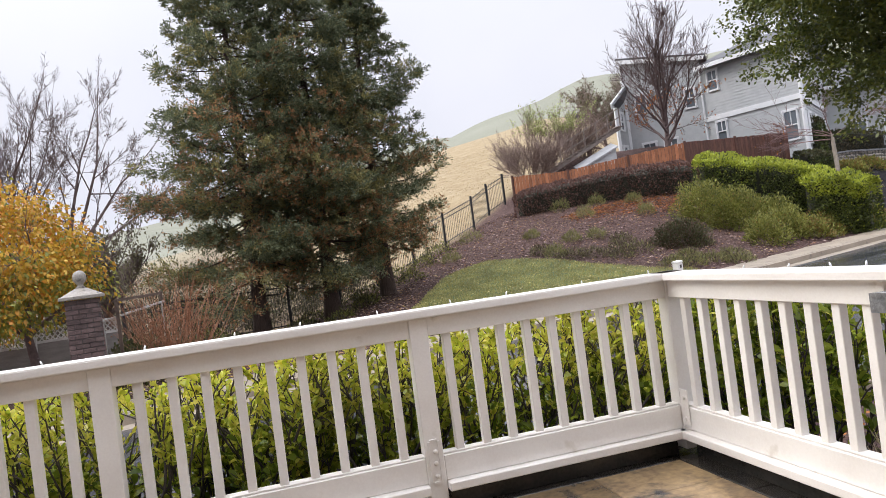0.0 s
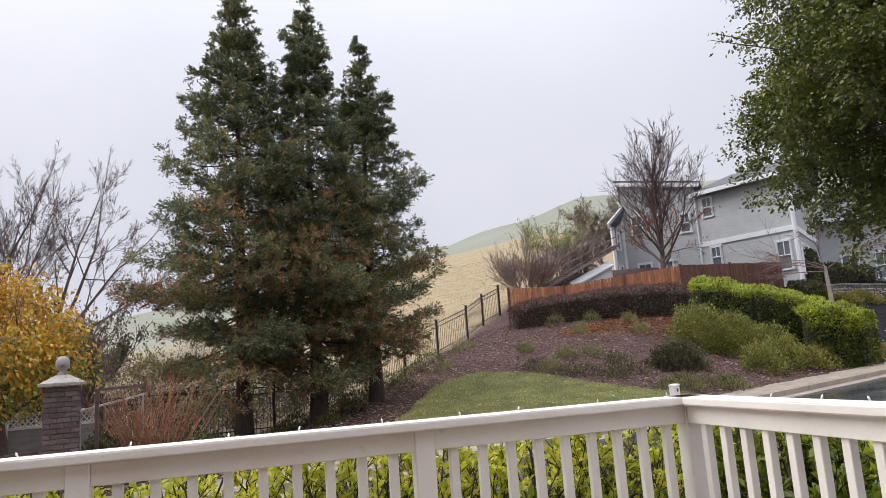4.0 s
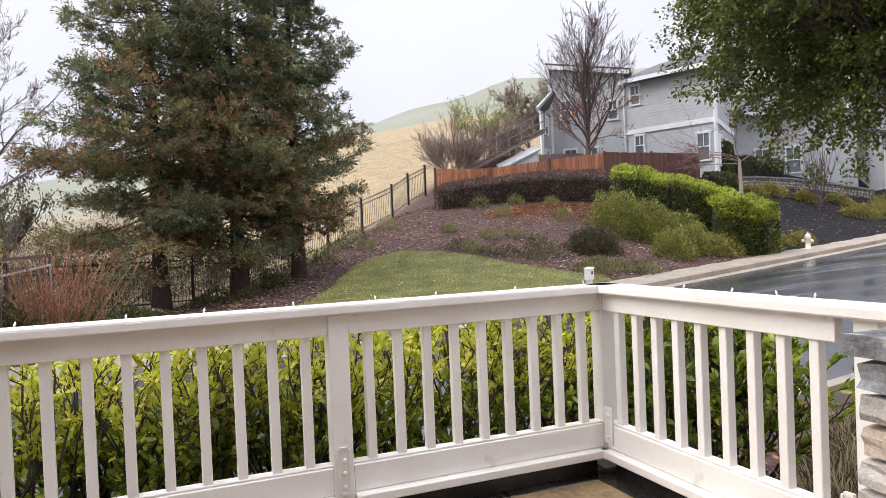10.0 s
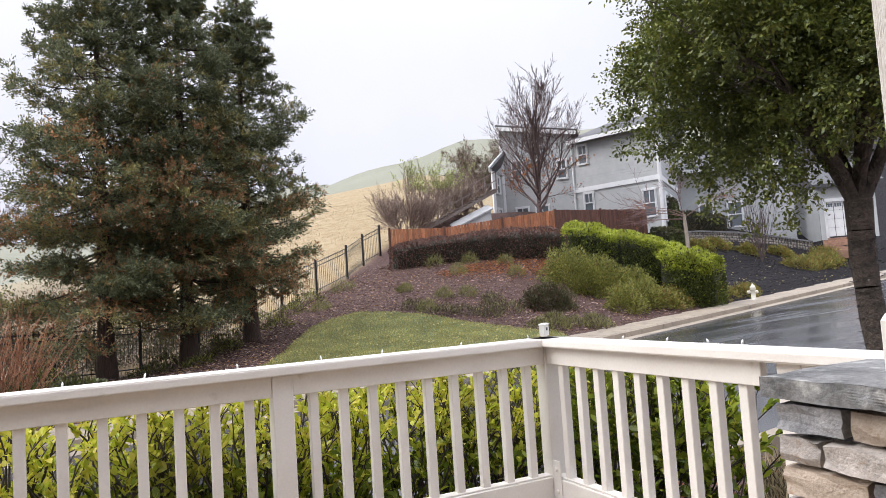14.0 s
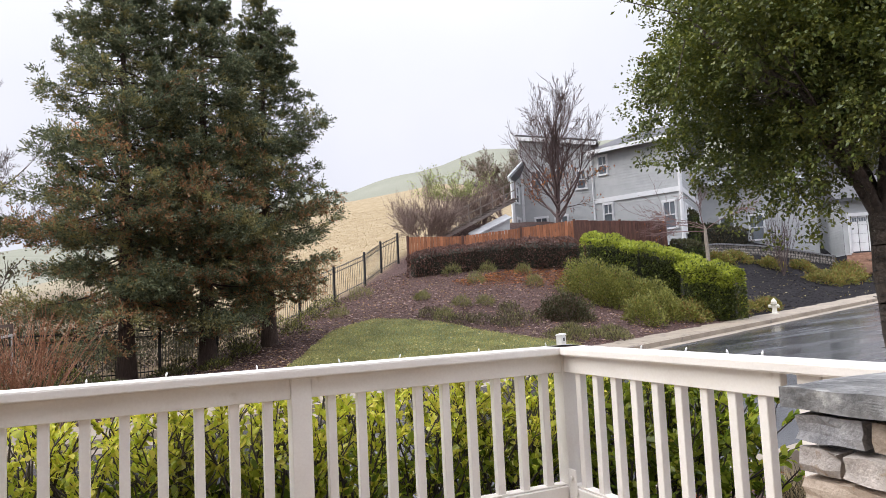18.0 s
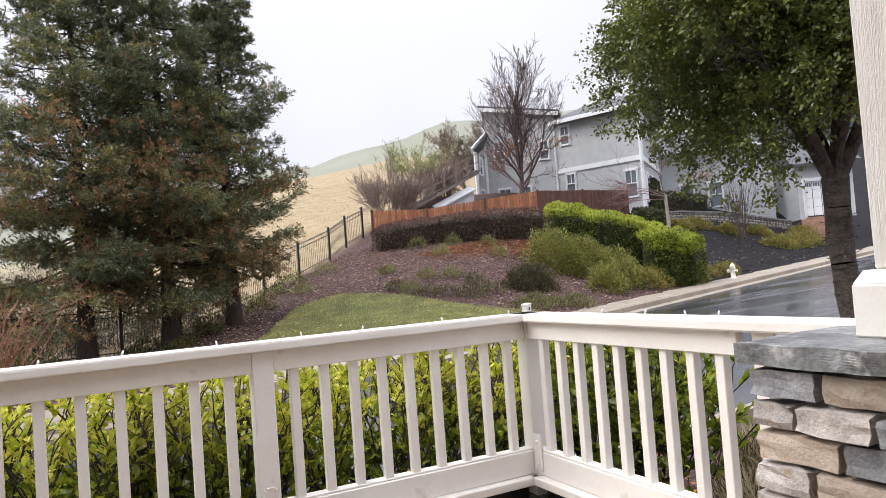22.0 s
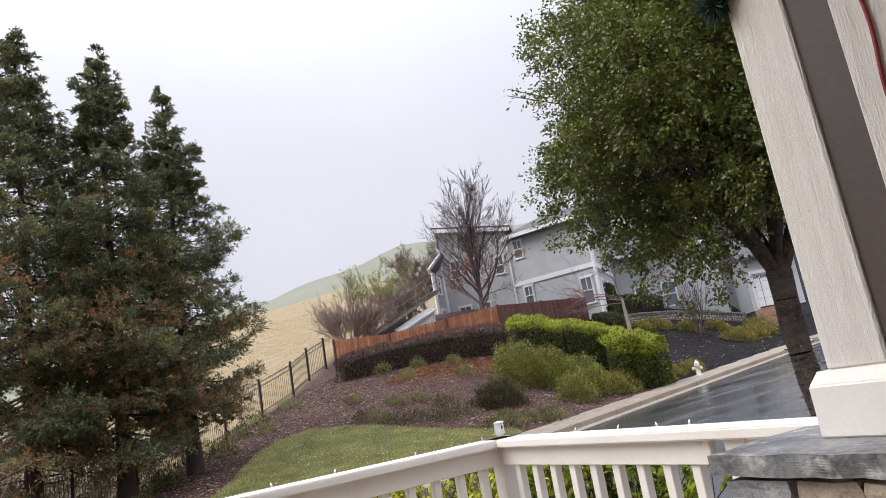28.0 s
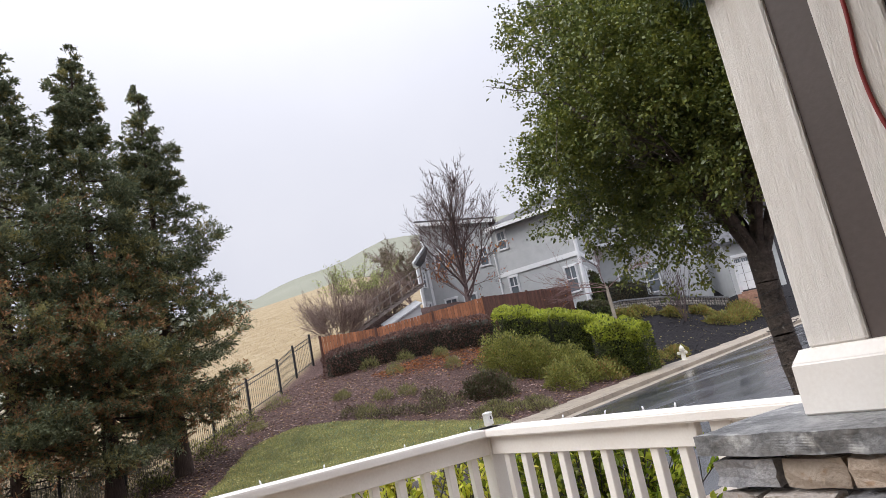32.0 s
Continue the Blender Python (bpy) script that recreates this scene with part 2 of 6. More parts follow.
def thing(name, label, category, group="", kind="", at=(0, 0, 0)):
    ob = new(name)
    ob.location = at
    ob.empty_display_size = 0.1
    return tagged(ob, label, category, group, kind)


def block(x0, x1, y0, y1, z0, z1, bevel=0.004, seg=1):
    bm = bmesh.new()
    bmesh.ops.create_cube(bm, size=1.0)
    for v in bm.verts:
        v.co = ((x0 + x1) / 2 + v.co.x * (x1 - x0), (y0 + y1) / 2 + v.co.y * (y1 - y0), (z0 + z1) / 2 + v.co.z * (z1 - z0))
    if bevel:
        bmesh.ops.bevel(bm, geom=bm.edges[:], offset=bevel, segments=seg, affect="EDGES")
    return bm


def lathe(profile, sides=24, at=(0, 0, 0)):
    """A turned body from (radius, height) pairs."""
    bm = bmesh.new()
    rings = []
    for r, z in profile:
        rings.append([bm.verts.new((at[0] + r * math.cos(a), at[1] + r * math.sin(a), at[2] + z)) for a in (2 * math.pi * k / sides for k in range(sides))])
    for a, b in zip(rings, rings[1:]):
        for k in range(sides):
            bm.faces.new((a[k], a[(k + 1) % sides], b[(k + 1) % sides], b[k]))
    bm.faces.new(rings[0][::-1])
    bm.faces.new(rings[-1])
    for f in bm.faces:
        f.smooth = True
    return bm


def tubes(name, segs, mats, sides=5, idx=None):
    """A mesh of tapered tubes: segs is rows of (p, q, r0, r1)."""
    s = np.array([(*p, *q, a, b) for p, q, a, b in segs], dtype=np.float64)
    p, q, r0, r1 = s[:, :3], s[:, 3:6], s[:, 6:7], s[:, 7:8]
    d = q - p
    d /= np.linalg.norm(d, axis=1, keepdims=True) + 1e-9
    ref = np.where(np.abs(d[:, 2:3]) > 0.9, np.array([[1.0, 0, 0]]), np.array([[0, 0, 1.0]]))
    u = np.cross(d, ref)
    u /= np.linalg.norm(u, axis=1, keepdims=True) + 1e-9
    w = np.cross(d, u)
    v = np.zeros((len(s), 2 * sides, 3))
    for k in range(sides):
        a = 2 * math.pi * k / sides
        o = u * math.cos(a) + w * math.sin(a)
        v[:, k] = p + o * r0
        v[:, sides + k] = q + o * r1
    base = np.arange(len(s))[:, None, None] * 2 * sides
    f = np.array([(k, sides + k, sides + (k + 1) % sides, (k + 1) % sides) for k in range(sides)])[None]
    f = (f + base).reshape(-1, 4)
    me = bpy.data.meshes.new(name)
    me.vertices.add(v.size // 3)
    me.vertices.foreach_set("co", v.astype(np.float32).reshape(-1))
    me.loops.add(f.size)
    me.loops.foreach_set("vertex_index", f.astype(np.int32).reshape(-1))
    me.polygons.add(len(f))
    me.polygons.foreach_set("loop_start", np.arange(0, f.size, 4, dtype=np.int32))
    me.polygons.foreach_set("use_smooth", np.ones(len(f), dtype=bool))
    for m in mats:
        me.materials.append(m)
    if idx is not None:
        me.polygons.foreach_set("material_index", np.repeat(np.asarray(idx, dtype=np.int32), sides))
    me.update(calc_edges=True)
    return me


def unit(v):
    return v / (np.linalg.norm(v, axis=-1, keepdims=True) + 1e-9)


def leaf_quads(rng, at, along, length, width, droop=0.0, fold=0.0):
    """Pointed leaves (kite shapes) at places, pointing along, with random spin. at, along: (n, 3)."""
    n = len(at)
    d = unit(along)
    side = unit(np.cross(d, rng.normal(size=(n, 3))))
    L = (length * rng.uniform(0.7, 1.3, n))[:, None]
    W = (width * rng.uniform(0.7, 1.3, n))[:, None]
    nor = np.cross(d, side)
    tip = at + d * L + np.array([0, 0, -1.0]) * L * droop
    mid = at + d * L * 0.5 + nor * W * fold
    return np.stack([at, mid + side * W * 0.5, tip, mid - side * W * 0.5], 1)


# ---- the lie of the land ----
def street_z(x):
    t = max(0.0, min(x, 60) - 4)
    return -0.6 + 0.03 * t + 0.0004 * t * t


def far_kerb(x):
    t = min(x, 70)
    return 8.9 + 0.36 * t - 0.0022 * t * abs(t)


def near_kerb(x):
    return 1.75 + 0.10 * x + (0.012 * (x - 2.5) ** 2 if x > 2.5 else 0) if x < 12 else far_kerb(x) - 8.2 + 0.6 * math.exp(-(x - 12) / 6)


def smooth(a, b, t):
    t = max(0.0, min(1.0, (t - a) / (b - a)))
    return t * t * (3 - 2 * t)


def land_z(x, y):
    """The height of the ground at a place."""
    fk, nk = far_kerb(x), near_kerb(x)
    s = street_z(x)
    if y < nk - 0.45:
        return s + 0.13 + 0.02 * min(nk - y, 3)
    if y < fk + 0.85:
        return s - 0.07
    v = (y - fk) * 0.95
    k = max(0.0, min(0.37, 0.0215 * (x + 1.2)))
    rise = 0.0 if v < 1.55 else (v - 1.55) * 1.4286 if v < 2.6 else v - 1.1
    z = s + 0.14 + k * rise * (0.75 + 0.25 * smooth(2, 8, v))
    top = s + 0.15 + k * 16
    if v > 14:
        z = min(z, top) + 0.10 * (v - 14) * smooth(14, 30, v)
    # the hills behind the fence: dry grass first, a green ridge beyond, a far crest last
    ang = math.degrees(math.atan2(x + 2.1, y + 3.3))
    r = math.hypot(x + 2.1, y + 3.3)
    if r > 33:
        e1 = math.tan(radians(max(2.0, min(9.4, 5.7 + 0.15 * ang)) - 2.2 * (1 - smooth(-6, 6, ang))))
        e2 = math.tan(radians(max(4.6, min(12.2, 4.9 + 0.262 * ang)) + 0.15 * math.sin(ang * 0.7)))
        e3 = math.tan(radians(9.8 - 0.10 * abs(ang - 16) - 2.2 * (1 - smooth(-10, 8, ang))))
        hill = 1.25 + e1 * 115 * smooth(20, 120, r) ** 0.8
        hill += (e2 * 270 - e1 * 115) * smooth(135, 275, r)
        hill += (e3 * 620 - e2 * 270) * smooth(420, 640, r)
        w = smooth(33, 62, r) * (1 - smooth(24, 34, ang) * (1 - smooth(60, 110, r)))
        z = z * (1 - w) + hill * w
    z += 0.05 * noise.noise((x * 0.25, y * 0.25, 0)) * smooth(2, 5, v)
    return z


def grid_sheet(name, xs, ys, height, keep=None):
    verts = [(x, y, height(x, y)) for y in ys for x in xs]
    nx = len(xs)
    faces = []
    for j in range(len(ys) - 1):
        for i in range(nx - 1):
            if keep is None or keep((xs[i] + xs[i + 1]) / 2, (ys[j] + ys[j + 1]) / 2):
                faces.append((j * nx + i, j * nx + i + 1, (j + 1) * nx + i + 1, (j + 1) * nx + i))
    return verts, faces


def spaced(lo, hi, step, far, grow=1.12):
    mid = list(np.arange(lo, hi + 1e-6, step))
    out, s, v = [], step, hi
    while v < far:
        s *= grow
        v += s
        out.append(v)
    low, s, v = [], step, lo
    while v > -far:
        s *= grow
        v -= s
        low.append(v)
    return low[::-1] + mid + out


# ---- ground ----
FENCE = [(-5.6, 16.9), (-3.3, 17.7), (-1.2, 18.8), (0.6, 20.7), (2.3, 22.7), (4.2, 24.4), (6.0, 25.7), (7.75, 26.8), (9.04, 28.2), (10.2, 28.9)]


def beyond_fence(x, y):
    """How far a place lies behind the iron fence; negative in front."""
    if x > 10.2:
        return y - 28.9 - 0.9 * (x - 10.2) if x < 40 else -5
    if x < FENCE[0][0]:
        return y - 16.9 - 0.25 * (x + 5.6)
    for (xa, ya), (xb, yb) in zip(FENCE, FENCE[1:]):
        if x <= xb:
            return y - (ya + (yb - ya) * (x - xa) / (xb - xa))


gx, gy = spaced(-14, 42, 0.5, 900), spaced(-6, 46, 0.5, 900)
gv, gf = grid_sheet("ground", gx, gy, land_z)
zones = []
for x, y, z in gv:
    d = beyond_fence(x, y) + 0.5 * noise.noise((x * 0.6, y * 0.6, 3))
    r = math.hypot(x + 2.1, y + 3.3)
    dry = smooth(-0.2, 0.9, d) * (0.6 + 0.4 * smooth(-2.0, 3.5, x)) if r < 60 else smooth(-0.2, 0.9, d)
    # misty: painted haze on the far hills, and greyer ground behind the fence's left
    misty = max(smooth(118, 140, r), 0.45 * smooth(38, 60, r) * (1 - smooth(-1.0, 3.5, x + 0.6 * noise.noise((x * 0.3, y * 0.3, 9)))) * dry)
    black = smooth(18.5, 20.5, x + 0.4 * noise.noise((x, y, 1))) * (1 - dry) * (1 - smooth(31, 34, y) * (1 - smooth(36, 40, x)))
    zones.append((dry, misty, black, 1.0))


def ground_material():
    """Bark mulch, blacker by the hydrant, with dry grass behind the fence and a green ridge far off, its haze painted
    into the colour.
    """
    m, nt, n, l, p = nodes_of("ground_cover")
    co = n.new("ShaderNodeTexCoord")
    at = n.new("ShaderNodeAttribute")
    at.attribute_name = "zone"
    sp = n.new("ShaderNodeSeparateColor")
    l.new(at.outputs["Color"], sp.inputs["Color"])

    def tone(scale, stops, detail=6, stretch=(1, 1, 1)):
        mp = n.new("ShaderNodeMapping")
        mp.inputs["Scale"].default_value = stretch
        l.new(co.outputs["Object"], mp.inputs["Vector"])
        no = n.new("ShaderNodeTexNoise")
        no.inputs["Scale"].default_value, no.inputs["Detail"].default_value, no.inputs["Roughness"].default_value = scale, detail, 0.7
        l.new(mp.outputs["Vector"], no.inputs["Vector"])
        ra = n.new("ShaderNodeValToRGB")
        while len(ra.color_ramp.elements) < len(stops):
            ra.color_ramp.elements.new(0.5)
        for e, (q, c) in zip(ra.color_ramp.elements, stops):
            e.position, e.color = q, (*c, 1)
        l.new(no.outputs["Fac"], ra.inputs["Fac"])
        return ra.outputs["Color"], no.outputs["Fac"]

    def mixed(f, a, b):
        mx = n.new("ShaderNodeMix")
        mx.data_type = "RGBA"
        l.new(f, mx.inputs["Factor"])
        l.new(a, mx.inputs["A"])
        l.new(b, mx.inputs["B"])
        return mx.outputs["Result"]

    mulch, h1 = tone(11, [(0.32, (0.026, 0.0155, 0.0145)), (0.46, (0.072, 0.045, 0.041)), (0.58, (0.118, 0.074, 0.064)), (0.74, (0.25, 0.17, 0.14))], 12)
    black, h2 = tone(9, [(0.3, (0.007, 0.006, 0.007)), (0.6, (0.019, 0.017, 0.019)), (0.75, (0.05, 0.043, 0.043))], 12)
    dry, h3 = tone(1.1, [(0.3, (0.22, 0.165, 0.095)), (0.5, (0.29, 0.225, 0.135)), (0.7, (0.345, 0.285, 0.185))], 12)
    # pale grey-green with the haze of distance mixed into the base colour
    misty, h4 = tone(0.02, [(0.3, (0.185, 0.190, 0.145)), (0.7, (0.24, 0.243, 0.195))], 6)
    col = mixed(sp.outputs["Blue"], mulch, black)
    col = mixed(sp.outputs["Red"], col, dry)
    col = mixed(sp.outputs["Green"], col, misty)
    l.new(col, p.inputs["Base Color"])
    p.inputs["Roughness"].default_value = 0.9
    p.inputs["Specular IOR Level"].default_value = 0.15
    bp = n.new("ShaderNodeBump")
    bp.inputs["Strength"].default_value, bp.inputs["Distance"].default_value = 0.8, 0.06
    l.new(h1, bp.inputs["Height"])
    l.new(bp.outputs["Normal"], p.inputs["Normal"])
    return m


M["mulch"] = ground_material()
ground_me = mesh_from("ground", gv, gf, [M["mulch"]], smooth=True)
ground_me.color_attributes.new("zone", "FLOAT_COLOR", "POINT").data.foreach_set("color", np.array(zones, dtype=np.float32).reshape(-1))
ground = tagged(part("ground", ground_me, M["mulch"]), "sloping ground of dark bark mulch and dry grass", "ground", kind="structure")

# ---- road ----
rv, rf = [], []
rxs = list(np.arange(-40, 75, 0.6))
for x in rxs:
    a, b = near_kerb(x), far_kerb(x)
    for k in range(7):
        u = k / 6
        rv.append((x, a + (b - a) * u, street_z(x) + 0.06 * math.sin(math.pi * u)))
for i in range(len(rxs) - 1):
    for k in range(6):
        p = i * 7 + k
        rf.append((p, p + 7, p + 8, p + 1))
road_nodes, road_links = M["asphalt"].node_tree.nodes, M["asphalt"].node_tree.links
wet_co = road_nodes.new("ShaderNodeTexCoord")
wet_map = road_nodes.new("ShaderNodeMapping")
wet_map.inputs["Rotation"].default_value = (0, 0, radians(-25))
wet_map.inputs["Scale"].default_value = (0.22, 1.3, 1)
wet_noise = road_nodes.new("ShaderNodeTexNoise")
wet_noise.inputs["Scale"].default_value, wet_noise.inputs["Detail"].default_value = 1.0, 7
wet_range = road_nodes.new("ShaderNodeMapRange")
wet_range.inputs["From Min"].default_value, wet_range.inputs["From Max"].default_value = 0.35, 0.70
wet_range.inputs["To Min"].default_value, wet_range.inputs["To Max"].default_value = 0.09, 0.34
road_links.new(wet_co.outputs["Object"], wet_map.inputs["Vector"])
road_links.new(wet_map.outputs["Vector"], wet_noise.inputs["Vector"])
road_links.new(wet_noise.outputs["Fac"], wet_range.inputs["Value"])
road_links.new(wet_range.outputs["Result"], road_nodes["Principled BSDF"].inputs["Roughness"])
road = tagged(part("road", mesh_from("road", rv, rf, [M["asphalt"]], smooth=True), None), "wet dark asphalt street reflecting the sky", "road", kind="structure")


def strip(x0, x1, inner, outer, z, drop, step=0.5):
    """A strip along the street with a top and two sides."""
    v, f = [], []
    xs = list(np.arange(x0, x1 + 1e-6, step))
    for x in xs:
        a, b = inner(x), outer(x)
        zz = z(x)
        v += [(x, a, zz - drop), (x, a, zz), (x, b, zz), (x, b, zz - drop)]
    for i in range(len(xs) - 1):
        p = i * 4
        for k in range(3):
            f.append((p + k, p + 4 + k, p + 5 + k, p + 1 + k))
    f.append((0, 1, 2, 3))
    q = (len(xs) - 1) * 4
    f.append((q + 3, q + 2, q + 1, q))
    return v, f


def side_top(x):
    return street_z(x) + 0.15


v, f = strip(-40, 74, lambda x: far_kerb(x), lambda x: far_kerb(x) + 0.16, side_top, 0.3)
tagged(part("kerb", mesh_from("kerb", v, f, [M["concrete"]]), None), "wet concrete kerb along the far side of the street", "kerb", kind="structure")
v, f = strip(-40, 74, lambda x: far_kerb(x) - 0.45, lambda x: far_kerb(x) - 0.003, lambda x: street_z(x) + 0.012, 0.15)
tagged(part("gutter", mesh_from("gutter", v, f, [M["concrete"]]), None), "wet concrete gutter beside the kerb", "gutter", kind="structure")
v, f = strip(-40, 74, lambda x: near_kerb(x) - 0.16, lambda x: near_kerb(x), side_top, 0.3)
tagged(part("kerb", mesh_from("kerb", v, f, [M["concrete"]]), None), "wet concrete kerb on the porch side of the street", "kerb", kind="structure")
pavement = thing("pavement", "wet tan concrete pavement slabs beside the kerb", "pavement", kind="structure")
for k in range(-6, 40):
    x0, x1 = k * 1.5, k * 1.5 + 1.488
    v, f = strip(x0, x1, lambda x: far_kerb(x) + 0.168, lambda x: far_kerb(x) + 1.62, lambda x: side_top(x) + 0.004, 0.12, 0.744)
    part("slab", mesh_from("slab", v, f, [M["concrete"]]), None, pavement)

# ---- porch floor ----
porch = thing("floor", "porch floor of wet brown slate tiles with a dark border", "floor", kind="structure")
part("floor_bed", block(-9, 0.12, -9, 0.1, -0.62, -0.012, 0), M["darkgap"], porch)
tile_rng = random.Random(4)
for i in range(12):
    for j in range(18):
        w, h = 0.494, 0.334
        x1, y1 = -0.115 - i * 0.50, -0.075 - j * 0.34
        dz = tile_rng.uniform(-0.0015, 0.0015)
        part("tile", block(x1 - w, x1, y1 - h, y1, -0.03, dz, 0.004), M["slate"], porch)
for k in range(12):
    a = -0.115 - k * 0.50
    part("border_tile", block(a - 0.494, a, -0.07, 0.08, -0.03, -0.001, 0.004), M["darkslate"], porch)
    part("border_tile", block(-0.11, 0.08, a - 0.494, a, -0.03, -0.001, 0.004), M["darkslate"], porch)
part("border_tile", block(-0.11, 0.08, -0.11, 0.08, -0.03, -0.001, 0.004), M["darkslate"], porch)


# ---- railing ----
def railing(name, label, runs, first_post, tail=0.0):
    """A run of painted railing along -x from the origin: bays of nine balusters between posts."""
    r = thing(name, label, "railing", "porch railings")
    length = runs * 1.39 + tail
    part("top_cap", block(-length - (0.17 if tail else 0), 0.085, -0.078, 0.078, 0.922, 0.962, 0.006, 2), M["white"], r)
    for b in range(runs):
        x1, x0 = -b * 1.39 - 0.0445, -(b + 1) * 1.39 + 0.0445
        part("fascia_board", block(x0, x1, -0.036, 0.0, 0.832, 0.921, 0.003), M["white"], r)
        part("bottom_rail", block(x0, x1, -0.04, 0.03, 0.142, 0.262, 0.004), M["white"], r)
        part("bead", block(x0, x1, -0.03, 0.025, 0.263, 0.272, 0.002), M["white"], r)
        for k in range(1, 10):
            x = -b * 1.39 - 0.139 * k
            part("baluster", block(x - 0.02, x + 0.02, -0.022, 0.018, 0.268, 0.838, 0.003), M["white"], r)
        if b or first_post:
            x = -b * 1.39
            part("post", block(x - 0.0445, x + 0.0445, -0.0445, 0.0445, 0.03, 0.9215, 0.004), M["white"], r)
    if tail:
        part("fascia_board", block(-length, -runs * 1.39 - 0.0445, -0.036, 0.0, 0.832, 0.921, 0.003), M["white"], r)
        part("bottom_rail", block(-length, -runs * 1.39 - 0.0445, -0.04, 0.03, 0.142, 0.262, 0.004), M["white"], r)
    x = -runs * 1.39 - (0.07 if tail else 0)
    part("post", block(x - 0.0445, x + 0.0445, -0.0445, 0.0445, 0.03, 0.9215, 0.004), M["white"], r)
    for k in range(runs):
        x1, x0 = -k * 1.39 - 0.0465, -(k + 1) * 1.39 + 0.0465
        part("sill_board", block(x0, x1, -0.088, 0.05, 0.1, 0.141, 0.004), M["white"], r)
        # added dark strip that stands for the shadow in the gap below the sill
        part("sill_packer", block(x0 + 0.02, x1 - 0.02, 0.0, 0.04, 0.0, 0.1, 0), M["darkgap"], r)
        x = -(k + 1) * 1.39
        br = part("bracket", block(x - 0.028, x + 0.028, -0.05, -0.0449, 0.14, 0.348, 0.01, 2), M["white"], r, "painted steel post bracket")
        for dz, dx in ((0.175, 0), (0.235, 0.0), (0.29, 0.004)):
            bolt = lathe([(0.0, 0), (0.011, 0.001), (0.011, 0.005), (0.006, 0.008)], 10)
            bmesh.ops.transform(bolt, matrix=pose(x + dx, -0.05, dz, 90, 0, 0), verts=bolt.verts)
            part("bolt", bolt, M["white"], br)
    return r


front = railing("porch_railing", "white painted wooden porch railing facing the hedge", 4, True)
right = railing("porch_railing", "white painted wooden porch railing running to the stone pillar", 1, False, 0.40)
right.matrix_basis = Matrix.Rotation(radians(90), 4, "Z") @ Matrix.Diagonal((1, -1, 1, 1))

plate = part("bracket", block(-0.047, -0.0415, -0.112, -0.047, 0.165, 0.352, 0.002), M["white"], front, "painted steel corner bracket")
for dz in (0.20, 0.31):
    bolt = lathe([(0.0, 0), (0.011, 0.001), (0.011, 0.005), (0.006, 0.008)], 10)
    bmesh.ops.transform(bolt, matrix=pose(-0.047, -0.08, dz, 0, -90, 0), verts=bolt.verts)
    part("bolt", bolt, M["white"], plate)

# ---- stone pillar and paired columns ----
def rough_stone(rng, x0, x1, y0, y1, z0, z1, jut=0.02):
    """One hewn stone: a block with its edges knocked off and its faces uneven."""
    bm = bmesh.new()
    bmesh.ops.create_cube(bm, size=1.0)
    bmesh.ops.subdivide_edges(bm, edges=bm.edges[:], cuts=2, use_grid_fill=True)
    for v in bm.verts:
        c = v.co.copy()
        e = [abs(abs(q) - 0.5) < 1e-4 for q in c]
        k = 0.97 if sum(e) >= 3 else 0.985 if sum(e) == 2 else 1.0
        v.co = ((x0 + x1) / 2 + c.x * (x1 - x0) * k + rng.uniform(-jut, jut) * 0.35, (y0 + y1) / 2 + c.y * (y1 - y0) * k + rng.uniform(-jut, jut) * 0.2,
                (z0 + z1) / 2 + c.z * (z1 - z0) * (0.90 if sum(e) >= 3 else 0.94 if sum(e) == 2 else 1.0) + rng.uniform(-jut, jut) * 0.25)
    return bm


def slab(rng, x0, x1, y0, y1, z0, z1):
    """A cap stone with a hewn, uneven edge and a flat top."""
    bm = bmesh.new()
    bmesh.ops.create_cube(bm, size=1.0)
    bmesh.ops.subdivide_edges(bm, edges=bm.edges[:], cuts=9, use_grid_fill=True)
    for v in bm.verts:
        c = v.co
        edge = max(abs(c.x), abs(c.y)) > 0.499
        w = (0.010 * noise.noise((c.x * 7, c.y * 9, c.z * 0.8)) + 0.007 * noise.noise((c.x * 19, c.y * 23, c.z * 1.2))) if edge else 0.0
        p = Vector(((x0 + x1) / 2 + c.x * (x1 - x0) + w, (y0 + y1) / 2 + c.y * (y1 - y0) + w, (z0 + z1) / 2 + c.z * (z1 - z0)))
        if edge and abs(c.z) > 0.499:
            p.z -= math.copysign(rng.uniform(0.002, 0.009), c.z)
        v.co = p
    return bm


pillar = thing("stone_pillar", "stacked tan and grey ledge stone pillar with a grey slab cap", "pillar", at=(-0.495, -1.775, 0))
part("core", block(0.045, 0.74, -1.26, -0.045, 0.0, 0.892, 0), M["mortar"], pillar)
rng = random.Random(12)
z = 0.0
courses = [0.084, 0.072, 0.090, 0.078, 0.086, 0.074, 0.088, 0.076, 0.082, 0.078, 0.083]
